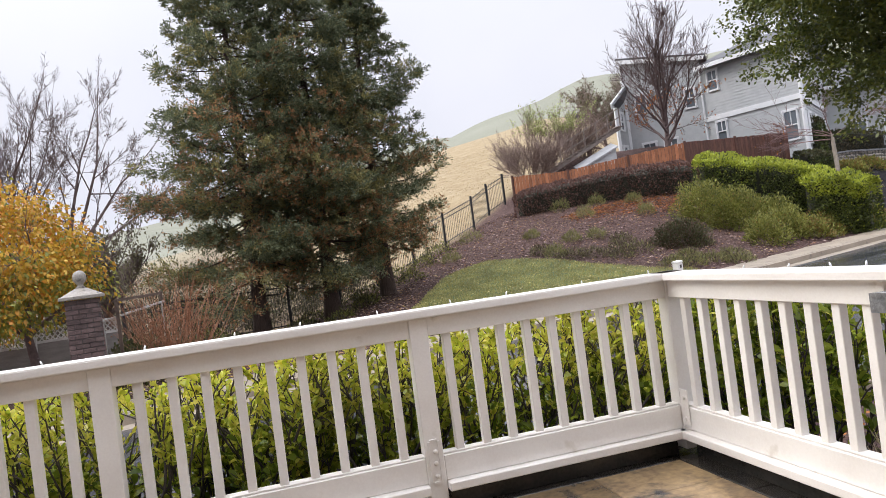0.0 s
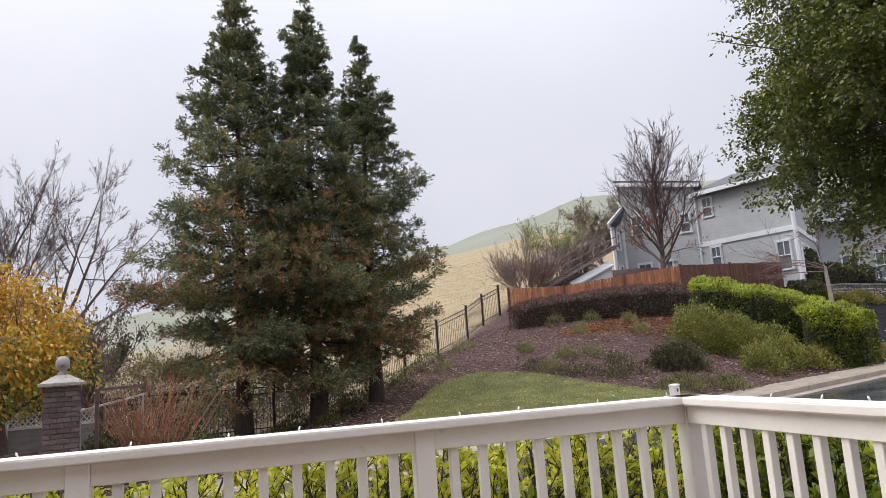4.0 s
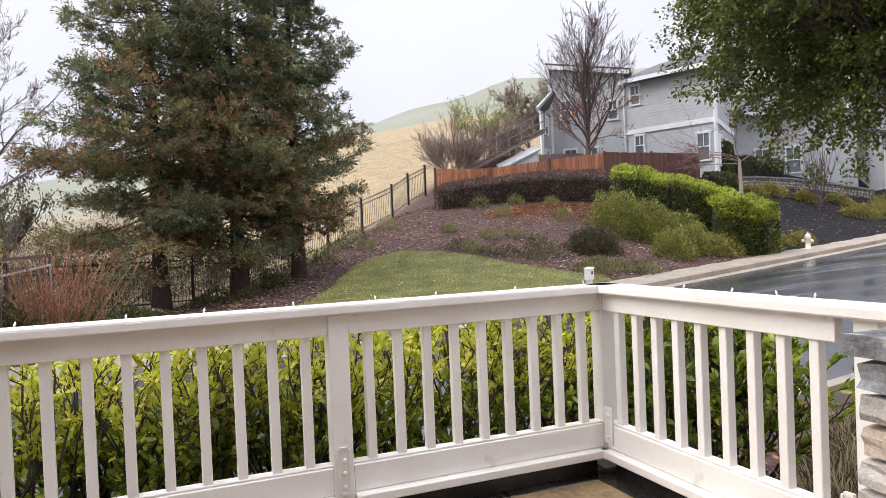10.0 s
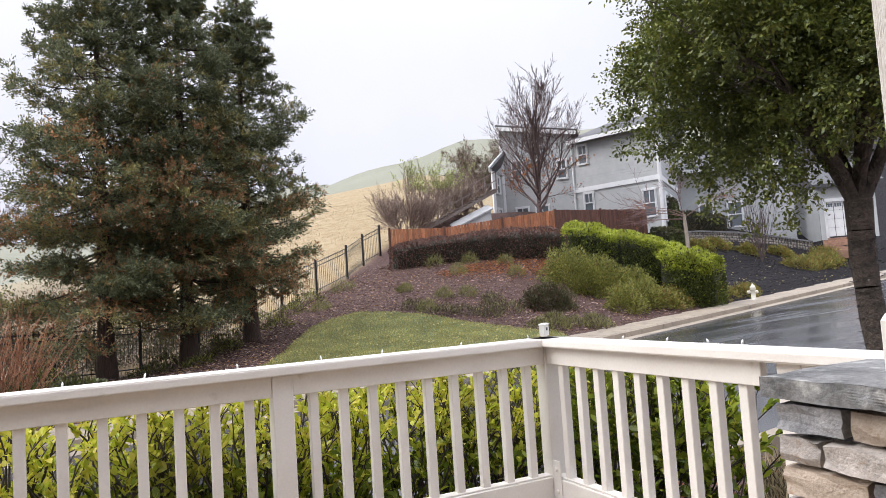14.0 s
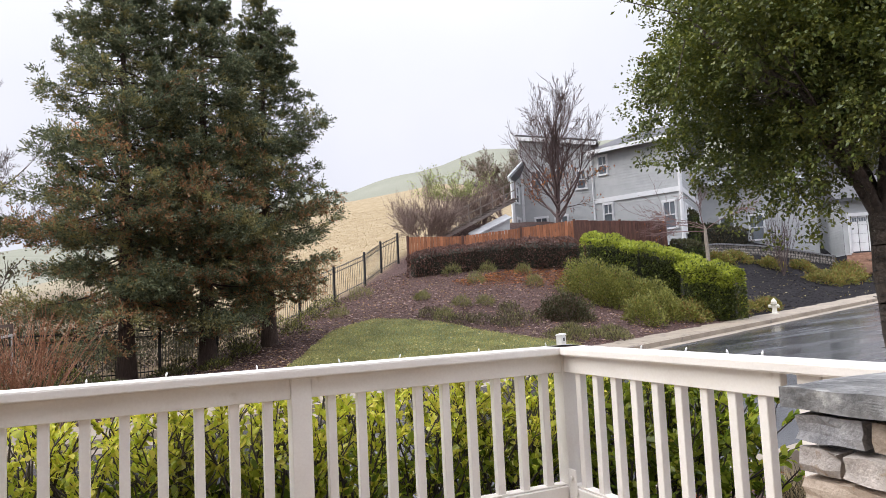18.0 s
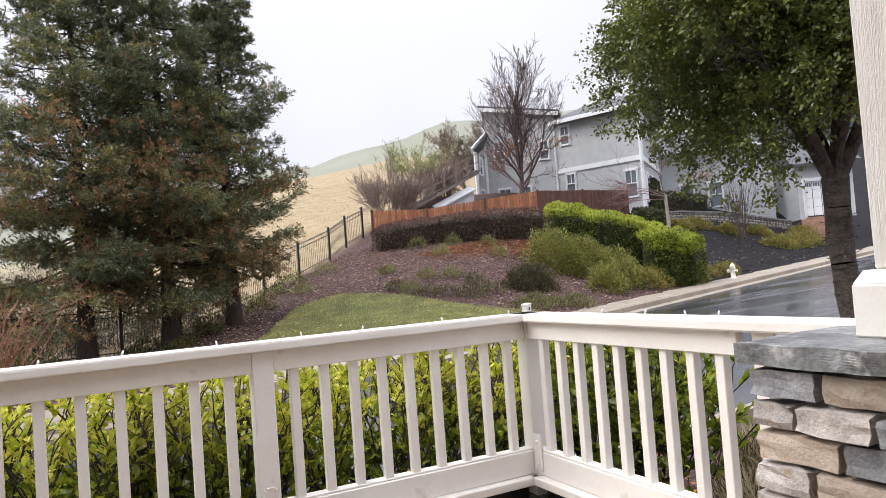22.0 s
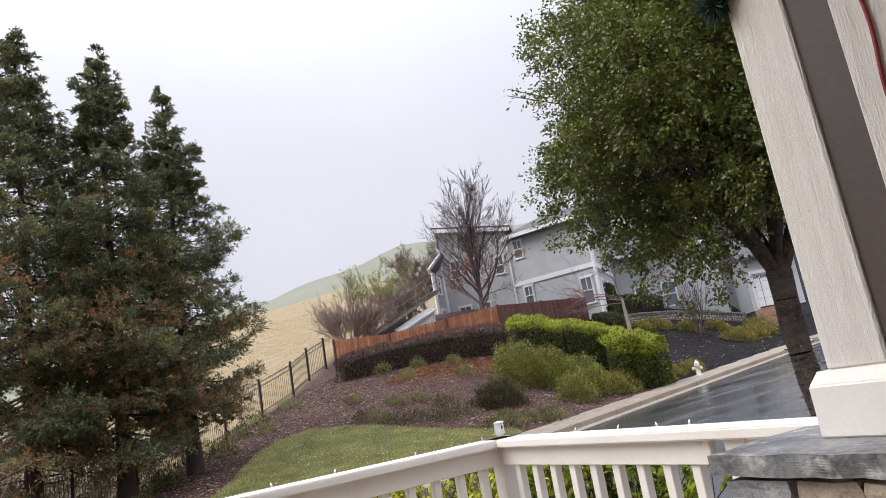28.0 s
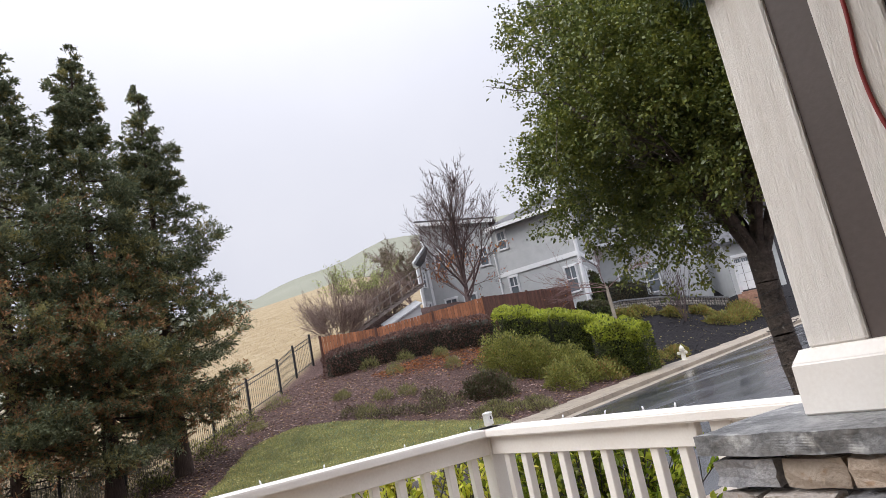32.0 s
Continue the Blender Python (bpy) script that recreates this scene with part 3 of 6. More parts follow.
for row, hgt in enumerate(courses):
    y, first = 0.0, True
    while y > -1.28:
        w = rng.uniform(0.15, 0.27) * (0.7 if first and row % 2 else 1)
        w = min(w, 1.3 + y) if 1.3 + y > 0.1 else 0.12
        mat = M["stonegrey"] if rng.random() < 0.16 else M["stonetan"] if rng.random() < 0.32 else M["stone"]
        part("stone", rough_stone(rng, -0.006 + rng.uniform(-0.012, 0.008), 0.09, y - w + 0.012, y, z + 0.006, z + hgt - 0.006), mat, pillar)
        y -= w
        first = False
    x = 0.1
    while x < 0.78:
        w = rng.uniform(0.2, 0.38)
        part("stone", rough_stone(rng, x, min(x + w - 0.012, 0.8), -0.09, rng.uniform(-0.004, 0.012), z + 0.006, z + hgt - 0.006), M["stone"], pillar)
        part("stone", rough_stone(rng, x, min(x + w - 0.012, 0.8), -1.3, -1.2, z + 0.006, z + hgt - 0.006), M["stone"], pillar)
        x += w
    z += hgt
for k, (y1, y0) in enumerate(((0.025, -0.54), (-0.546, -1.38))):
    part("cap_slab", slab(rng, -0.03, 0.86, y0, y1, 0.893, 0.957), M["capstone"], pillar)
col = thing("porch_column", "paired rough-sawn white porch posts on one white plinth", "column", at=(-0.34, -1.965, 0.9575))
part("plinth", block(0, 0.36, -0.56, 0, 0, 0.133, 0.005), M["white"], col)
cham = block(0.004, 0.356, -0.556, -0.004, 0.1335, 0.166, 0)
for v in cham.verts:
    if v.co.z > 0.15:
        v.co.x = 0.022 if v.co.x < 0.1 else 0.338
        v.co.y = -0.022 if v.co.y > -0.1 else -0.538
part("plinth_chamfer", cham, M["white"], col)
for y0, y1 in ((-0.192, -0.036), (-0.458, -0.302)):
    part("post", block(0.045, 0.20, y0, y1, 0.166, 1.70, 0.006), M["column"], col)
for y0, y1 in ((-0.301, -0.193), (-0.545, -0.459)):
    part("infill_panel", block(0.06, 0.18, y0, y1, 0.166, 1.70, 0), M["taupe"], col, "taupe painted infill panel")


# ---- redwoods ----
LEAF_RED = leafy("redwood_green", [(0.070, 0.088, 0.052), (0.130, 0.152, 0.084), (0.22, 0.238, 0.135), (0.096, 0.116, 0.066)], 0.6, 0.3, 0.3)
LEAF_OLIVE = leafy("redwood_olive", [(0.165, 0.155, 0.062), (0.30, 0.265, 0.105), (0.215, 0.195, 0.078)], 0.6, 0.3, 0.3)
LEAF_RUST = leafy("redwood_rust", [(0.22, 0.125, 0.066), (0.40, 0.205, 0.10), (0.30, 0.18, 0.085)], 0.7, 0.3, 0.3)


def spray_quads(rng, at, along, length, width):
    """Flat needle sprays (kite shapes) that lie roughly level across the way they point, tips hanging."""
    n = len(at)
    d = unit(along)
    side = unit(np.cross(d, rng.normal(0, 0.55, (n, 3)) + np.array([0, 0, 1.0])))
    L = (length * rng.uniform(0.6, 1.35, n))[:, None]
    W = (width * rng.uniform(0.7, 1.3, n))[:, None]
    mid = at + d * L * 0.55
    tip = at + d * L + np.array([0, 0, -1.0]) * L * 0.08
    return np.stack([at, mid + side * W * 0.5, tip, mid - side * W * 0.5], 1)


def redwood(at, height, radius, seed, label):
    """A conifer: tapered trunk, whorls of limbs that sag and lift at the tip, and tufted sprays of needles along them."""
    rng = np.random.default_rng(seed)
    t = thing("redwood_tree", label, "tree", "redwoods by the iron fence", at=at)
    segs, places, ways, kinds = [], [], [], []
    n = 14
    for k in range(n):
        z0, z1 = height * 0.97 * k / n, height * 0.97 * (k + 1) / n
        r0, r1 = (0.02 + 0.21 * (1 - z / height) ** 1.3 + 0.09 * math.exp(-z / 0.35) for z in (z0, z1))
        segs.append(((0, 0, z0 - (0.3 if k == 0 else 0)), (0, 0, z1), r0, r1))
    z = 1.75
    while z < height * 0.985:
        u = z / height
        reach = radius * 1.13 * min(0.97, 1.26 * (1 - u) ** 0.90) * (0.90 + 0.10 * math.sin(z * 2.3 + seed)) * (0.80 if z < 2.4 else 0.90 if z < 3.4 else 0.98 if z < 4.6 else 1.04)
        turn = rng.uniform(0, 6.28)
        m = 5 if u < 0.85 else 4
        for k in range(m):
            a = turn + 6.283 * k / m + rng.normal(0, 0.25)
            ln = max(0.14, reach * rng.uniform(0.62, 1.14))
            tilt = 0.40 * u - 0.13 + rng.normal(0, 0.13)
            p0 = np.array([0, 0, z + rng.normal(0, 0.12)])
            d = np.array([math.cos(a), math.sin(a), tilt])
            across = np.array([-math.sin(a), math.cos(a), 0.0])
            steps = max(3, int(ln / 0.30))
            prev = p0
            rust = rng.random() < 0.78 * (1 - smooth(0.14, 0.58, u))
            olive = rng.random() < 0.16 + 0.5 * (1 - smooth(0.25, 0.7, u))
            for s in range(1, steps + 1):
                w = s / steps
                p = p0 + d * ln * w + np.array([0, 0, -0.34 * ln * w + 0.34 * ln * w * w])
                segs.append((prev, p, 0.028 * (1 - w) + 0.008, 0.028 * (1 - w - 1 / steps) + 0.008))
                prev = p
                if w < 0.36 and u < 0.7:
                    continue
                wide = 0.25 * ln * math.sin(math.pi * min(1, 0.25 + w * 0.62))
                for f_ in (-1, 0, 1) if ln > 0.5 else (0,):
                    puff = (0.090 + 0.088 * min(ln, 2.2)) * rng.uniform(0.65, 1.3)
                    mid = p + across * f_ * wide * rng.uniform(0.5, 1.1) + np.array([0, 0, rng.normal(0, 0.35 * puff) - 0.25 * abs(f_) * wide])
                    main = 2 if rust and w > 0.45 and rng.random() < 0.7 else 1 if rng.random() < (0.55 if olive else 0.08) else 0
                    # each tuft is a handful of shoots that rise out of the bough, arch over and hang
                    for _ in range(4):
                        o = unit(d * 0.8 + across * f_ * 0.5 + rng.normal(0, 0.62, 3))
                        o[2] = abs(o[2]) * 0.9 if rng.random() < 0.75 else -abs(o[2]) * 0.6
                        c = int(11 + 46 * puff)
                        v = rng.uniform(0.15, 1.0, (c, 1))
                        places.append(mid + o * puff * 1.45 * v - np.array([0, 0, 0.12 * puff]) * v * v + rng.normal(0, 0.13 * puff, (c, 3)))
                        ways.append(o * 0.9 + rng.normal(0, 0.42, (c, 3)) + np.array([0, 0, 0.12]))
                        kinds.append(np.where((rng.random(c) < 0.75) & (v[:, 0] > (0.45 if main == 2 else 0.0)), main, rng.random(c) < 0.18).astype(int))
        z += 0.21 + 0.20 * (1 - u) * rng.random()
    places, ways, kinds = np.concatenate(places), np.concatenate(ways), np.concatenate(kinds)
    part("trunk", tubes("trunk", segs[:n], [M["redbark"]], 12), None, t)
    tagged(part("limb_whorl", tubes("limb_whorl", segs[n:], [M["redbark"]], 4), None, t), kind="stuff")
    part("crown", quads("crown", spray_quads(rng, places, ways, 0.100, 0.036), [LEAF_RED, LEAF_OLIVE, LEAF_RUST], kinds), None, t)
    return t


for at, h, r, seed in (((-2.07, 17.93, -0.5), 13.9, 2.85, 3), ((0.08, 18.35, -0.2), 13.6, 2.5, 11), ((2.1, 19.6, 0.2), 12.5, 2.35, 23)):
    redwood(at, h, r, seed, "tall dark green coast redwood with rust-brown lower boughs")


# ---- hedges ----
def clipped_hedge(name, label, path, width, heights, leaf_mats, leaf, count, seed, core, rough=0.12, crest=0.86, category="hedge"):
    """A clipped hedge along a path of (x, y) with a height at each point: a core coloured dark for the shade inside,
    and a skin of leaves.
    """
    rng = np.random.default_rng(seed)
    pts = [np.array(p, float) for p in path]
    lens = [np.linalg.norm(b - a) for a, b in zip(pts, pts[1:])]
    total = sum(lens)
    t = thing(name, label, category, at=(path[0][0], path[0][1], land_z(*path[0])))
    base = np.array([path[0][0], path[0][1], land_z(*path[0])])

    def spine(s):
        for a, b, ln, h0, h1 in zip(pts, pts[1:], lens, heights, heights[1:]):
            if s <= ln or b is pts[-1]:
                w = min(1.0, s / ln)
                c = a + (b - a) * w
                return c, unit(b - a), h0 + (h1 - h0) * w
            s -= ln

    steps = max(4, int(total / 0.25))
    cv, cf = [], []
    for k in range(steps + 1):
        c, d, h = spine(0.16 + (total - 0.32) * k / steps)
        side = np.array([-d[1], d[0]])
        end = 0.5 if k in (0, steps) else 1.0
        w = width * 0.5 * 0.68 * end
        ring = [(-w, 0.05), (-w, h * 0.8), (-w * 0.8, h * 0.9), (w * 0.8, h * 0.9), (w, h * 0.8), (w, 0.05)]
        for o, z in ring:
            q = c + side * o
            cv.append((*(q - base[:2]), land_z(*q) - base[2] + z + (0.06 * noise.noise((k * 0.6, o * 3, z * 3)) if z > 0.1 else -0.1)))
    for k in range(steps):
        for j in range(5):
            cf.append((k * 6 + j, k * 6 + j + 1, k * 6 + 7 + j, k * 6 + 6 + j))
    cf += [(5, 4, 3, 2, 1, 0), tuple(steps * 6 + j for j in range(6))]
    # added solid filling that stands for the shade between the branches
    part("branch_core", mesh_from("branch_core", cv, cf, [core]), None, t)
    s = rng.uniform(0, total, count)
    which = rng.random(count)
    pl, wy, kd = [], [], []
    for a, c in zip(s, which):
        p, d, h = spine(a)
        side = np.array([-d[1], d[0]])
        lump = 1 + rough * noise.noise((p[0] * 1.5, p[1] * 1.5, seed)) + 0.5 * rough * noise.noise((p[0] * 5, p[1] * 5, c * 9))
        edge = min(a, total - a)
        hh = h * lump * (0.93 + 0.07 * smooth(0, 0.4, edge))
        ww = width * 0.5 * lump * (0.80 + 0.2 * smooth(0, 0.35, edge))
        top = c < width / (width + 2 * h)
        if top:
            o, z = rng.uniform(-ww, ww), hh * (1 - 0.10 * rng.random() ** 2)
            o *= 0.97
            z -= 0.12 * abs(o / ww) ** 5
            nrm = np.array([0, 0, 1.0])
        else:
            sg = 1 if rng.random() < 0.5 else -1
            z = hh * rng.uniform(0.02, 1.0)
            o = sg * ww * (1 - 0.14 * rng.random() ** 2) * (1 - 0.1 * (z / hh) ** 6)
            nrm = np.array([side[0] * sg, side[1] * sg, 0.25])
        if edge < 0.12:
            nrm = nrm + np.array([*(d if a > total / 2 else -d), 0])
        q = p + side * o
        pl.append((q[0] - base[0], q[1] - base[1], land_z(*q) - base[2] + z))
        wy.append(nrm + rng.normal(0, 0.55, 3) + np.array([0, 0, 0.25]))
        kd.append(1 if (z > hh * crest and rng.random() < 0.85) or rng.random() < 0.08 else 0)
    q = leaf_quads(rng, np.array(pl), np.array(wy), leaf[0], leaf[1], 0.05, 0.25)
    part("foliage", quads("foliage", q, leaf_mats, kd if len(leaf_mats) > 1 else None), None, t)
    return t


# near-black: the shade deep in the hedge, painted on its core
CORE = surface("hedge_inner_shade", (0.012, 0.014, 0.008), (0.03, 0.03, 0.018), 6, 0.9, 0.6, 40)
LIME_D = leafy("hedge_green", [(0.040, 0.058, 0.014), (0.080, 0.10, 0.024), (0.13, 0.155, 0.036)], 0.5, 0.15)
# brighter yellow-green for the crest, above the darker green sides
LIME_T = leafy("hedge_crest_leaf", [(0.28, 0.33, 0.035), (0.40, 0.43, 0.055), (0.21, 0.26, 0.035)], 0.5, 0.3)
PURP = leafy("hedge_bronze", [(0.075, 0.038, 0.034), (0.13, 0.068, 0.056), (0.20, 0.10, 0.072)], 0.6, 0.1)
PURP_T = leafy("hedge_bronze_top", [(0.10, 0.05, 0.042), (0.15, 0.085, 0.065)], 0.6, 0.1)
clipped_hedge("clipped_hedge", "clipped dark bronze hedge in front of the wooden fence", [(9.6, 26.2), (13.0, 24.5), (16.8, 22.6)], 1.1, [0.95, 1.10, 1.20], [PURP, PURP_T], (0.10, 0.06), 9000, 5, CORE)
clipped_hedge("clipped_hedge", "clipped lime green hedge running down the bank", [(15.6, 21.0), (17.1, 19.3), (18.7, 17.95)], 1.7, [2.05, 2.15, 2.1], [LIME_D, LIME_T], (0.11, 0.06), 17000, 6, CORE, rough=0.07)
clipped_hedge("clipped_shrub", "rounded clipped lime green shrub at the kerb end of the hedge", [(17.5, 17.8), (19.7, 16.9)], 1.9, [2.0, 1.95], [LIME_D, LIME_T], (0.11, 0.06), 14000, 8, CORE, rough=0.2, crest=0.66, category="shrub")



# ---- broad leaves ----
def broad_leaves(rng, at, along, length, width):
    """Folded oval leaves of six corners."""
    n = len(at)
    d = unit(along)
    side = unit(np.cross(d, rng.normal(size=(n, 3)) + np.array([0, 0, 1.2])))
    nor = np.cross(side, d)
    nor *= np.where(nor[:, 2:3] < 0, -1, 1)
    L = (length * rng.uniform(0.6, 1.25, n))[:, None]
    W = (width * rng.uniform(0.7, 1.2, n))[:, None] * 0.5
    cup = rng.uniform(0.1, 0.5, n)[:, None] * W
    b = at
    tip = at + d * L - nor * L * 0.12
    return np.stack([b, at + d * L * 0.3 + side * W * 0.9 + nor * cup, at + d * L * 0.68 + side * W * 0.85 + nor * cup * 0.8, tip, at + d * L * 0.68 - side * W * 0.85 + nor * cup * 0.8, at + d * L * 0.3 - side * W * 0.9 + nor * cup], 1)


# top leaves: yellow-green new growth, with daylight from above put into the colour
NEAR_TOP = leafy("hedge_lit_new_leaf", [(0.32, 0.39, 0.03), (0.50, 0.52, 0.05), (0.66, 0.58, 0.10), (0.40, 0.44, 0.035)], 0.30, 0.45, 0.5)
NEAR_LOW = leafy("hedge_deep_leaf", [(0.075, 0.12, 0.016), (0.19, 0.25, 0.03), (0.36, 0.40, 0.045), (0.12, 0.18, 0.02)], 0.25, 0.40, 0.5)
STEM = surface("hedge_stem", (0.022, 0.016, 0.013), (0.06, 0.045, 0.038), 12, 0.7, 0.4, 60)


def loose_hedge(label, a, b, depth, top, floor, seed, bushes, bright=1.0):
    """A leafy hedge seen from close by: forking stems that carry upright shoots of oval leaves."""
    rng = np.random.default_rng(seed)
    a, b = np.array(a, float), np.array(b, float)
    t = thing("hedge", label, "hedge", "porch hedges", at=(a[0], a[1], floor))
    run = b - a
    ln = np.linalg.norm(run)
    d, side = run / ln, np.array([-run[1], run[0]]) / ln
    segs, pl, wy, kd = [], [], [], []
    h = top - floor
    for k in range(bushes):
        s = ln * (k + rng.uniform(0.2, 0.8)) / bushes
        root = np.array([*(d * s + side * rng.uniform(-0.10, 0.16) * depth), 0.0])
        for j in range(rng.integers(7, 11)):
            p = root + np.array([rng.normal(0, 0.03), rng.normal(0, 0.03), -0.02])
            lean = rng.normal(0, 0.26, 2)
            way = np.array([lean[0], lean[1], 1.0])
            steps = 9
            reach = h * rng.uniform(0.85, 1.03)
            r = rng.uniform(0.007, 0.013)
            for q in range(steps):
                w = (q + 1) / steps
                way = unit(way + np.array([*rng.normal(0, 0.20, 2), 0.12]))
                nx = p + way * reach / steps
                off = np.dot(nx[:2], side)
                if abs(off) > depth * 0.5:
                    nx[:2] -= side * (off - np.sign(off) * depth * 0.5) * 0.8
                nx[2] = min(nx[2], h)
                segs.append((p, nx, r * (1 - 0.6 * w), r * (1 - 0.6 * w) * 0.93))
                p = nx
                if w > 0.24:
                    for _ in range(rng.integers(1, 3)):
                        tw = unit(way * 0.8 + np.array([*rng.normal(0, 0.75, 2), rng.uniform(0.0, 0.7)]))
                        tl = rng.uniform(0.07, 0.20)
                        e = p + tw * tl
                        e[2] = min(e[2], h + rng.uniform(-0.03, 0.03))
                        segs.append((p, e, 0.0035, 0.002))
                        m = rng.integers(1, 4) if w < 0.5 else rng.integers(8, 14)
                        u = rng.uniform(0.2, 1.0, m)
                        c = p + (e - p) * u[:, None]
                        pl.append(c)
                        wy.append(tw * 0.9 + rng.normal(0, 0.55, (m, 3)) + np.array([0, 0, 0.35]))
                        # the lit leaf colour takes over towards the top
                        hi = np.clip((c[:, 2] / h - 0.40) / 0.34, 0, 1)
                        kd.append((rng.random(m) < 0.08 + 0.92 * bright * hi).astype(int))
    pl, wy, kd = np.concatenate(pl), np.concatenate(wy), np.concatenate(kd)
    part("stem_tangle", tubes("stem_tangle", segs, [STEM], 4), None, t)
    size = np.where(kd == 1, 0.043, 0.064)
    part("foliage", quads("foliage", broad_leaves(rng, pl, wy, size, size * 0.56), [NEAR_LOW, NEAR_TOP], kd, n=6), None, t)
    return t


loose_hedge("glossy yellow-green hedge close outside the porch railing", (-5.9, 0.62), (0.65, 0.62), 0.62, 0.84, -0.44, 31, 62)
# low bright share: the shade on this side is put into the leaf colours
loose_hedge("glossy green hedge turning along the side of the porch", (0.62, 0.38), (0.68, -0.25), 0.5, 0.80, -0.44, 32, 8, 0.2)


# ---- branching trees ----
def grow(rng, base, way, length, radius, levels, fan=0.5, up=0.15, keep=0.72, kids=(2, 4), steps=4, wob=0.12, low=0.35, thin=0.62):
    """Branches as tube rows, and the tips. Each limb is a bent run of tubes that bears smaller limbs along it."""
    segs, tips = [], []

    def limb(p, d, ln, r, lev):
        pts = [p]
        for s in range(steps):
            d = unit(d + rng.normal(0, wob, 3) + np.array([0, 0, up * 0.3]))
            q = p + d * ln / steps
            r0, r1 = r * (1 - 0.55 * s / steps), r * (1 - 0.55 * (s + 1) / steps)
            segs.append((p, q, r0, r1))
            p = q
            pts.append(p)
        if lev == 0:
            tips.append((p, d))
            return
        for _ in range(rng.integers(kids[0], kids[1] + 1)):
            w = rng.uniform(low, 1.0)
            i = min(steps - 1, int(w * steps))
            o = pts[i] + (pts[i + 1] - pts[i]) * (w * steps - i)
            nd = unit(d + rng.normal(0, fan, 3) + np.array([0, 0, up]))
            limb(o, nd, ln * keep * rng.uniform(0.7, 1.15) * (1.15 - 0.35 * w), r * (1 - 0.55 * w) * thin, lev - 1)
        limb(p, unit(d + rng.normal(0, fan * 0.5, 3)), ln * keep, r * 0.45, lev - 1)

    limb(np.array(base, float), unit(np.array(way, float)), length, radius, levels)
    return segs, tips


def bare_tree(name, label, at, stems, seed, levels=4, leaves=None, group="", bark=None, twig_min=0.006, **kw):
    """A leafless tree or shrub. stems: rows of (way, length, radius). leaves: (material, count, size, low, high, radius)."""
    rng = np.random.default_rng(seed)
    t = thing(name, label, "shrub" if "shrub" in name else "tree", group, at=at)
    segs, tips = [], []
    for way, ln, r, *foot in stems:
        a, b = grow(rng, (rng.normal(0, 0.03), rng.normal(0, 0.03), foot[0] if foot else -0.15), way, ln, r, levels, **kw)
        segs += a
        tips += b
    segs = [(p, q, max(a, twig_min), max(b, twig_min * 0.8)) for p, q, a, b in segs]
    big = [s for s in segs if s[2] > 0.03]
    part("trunk", tubes("trunk", big or segs[:4], [bark or M["twig"]], 8), None, t)
    part("twig_spray", tubes("twig_spray", [s for s in segs if s[2] <= 0.03], [bark or M["twig"]], 3), None, t)
    if leaves:
        mat, count, size, zlo, zhi = leaves
        ends = np.array([q for p, q, a, b in segs if zlo < q[2] < zhi and a < 0.03])
        c = ends[rng.integers(0, len(ends), count)] + rng.normal(0, size * 0.8, (count, 3))
        part("foliage", quads("foliage", leaf_quads(rng, c, rng.normal(0, 1, (count, 3)) + np.array([0, 0, -0.6]), size, size * 0.6, 0.2, 0.2), [mat]), None, t)
    return t


# ---- the evergreen street tree ----
OAK = leafy("oak_leaf", [(0.050, 0.074, 0.016), (0.095, 0.124, 0.025), (0.175, 0.195, 0.044), (0.070, 0.098, 0.020)], 0.40, 0.2, 0.5)
OAK_L = leafy("oak_new_leaf", [(0.15, 0.17, 0.028), (0.23, 0.235, 0.045), (0.12, 0.14, 0.026)], 0.42, 0.3, 0.5)


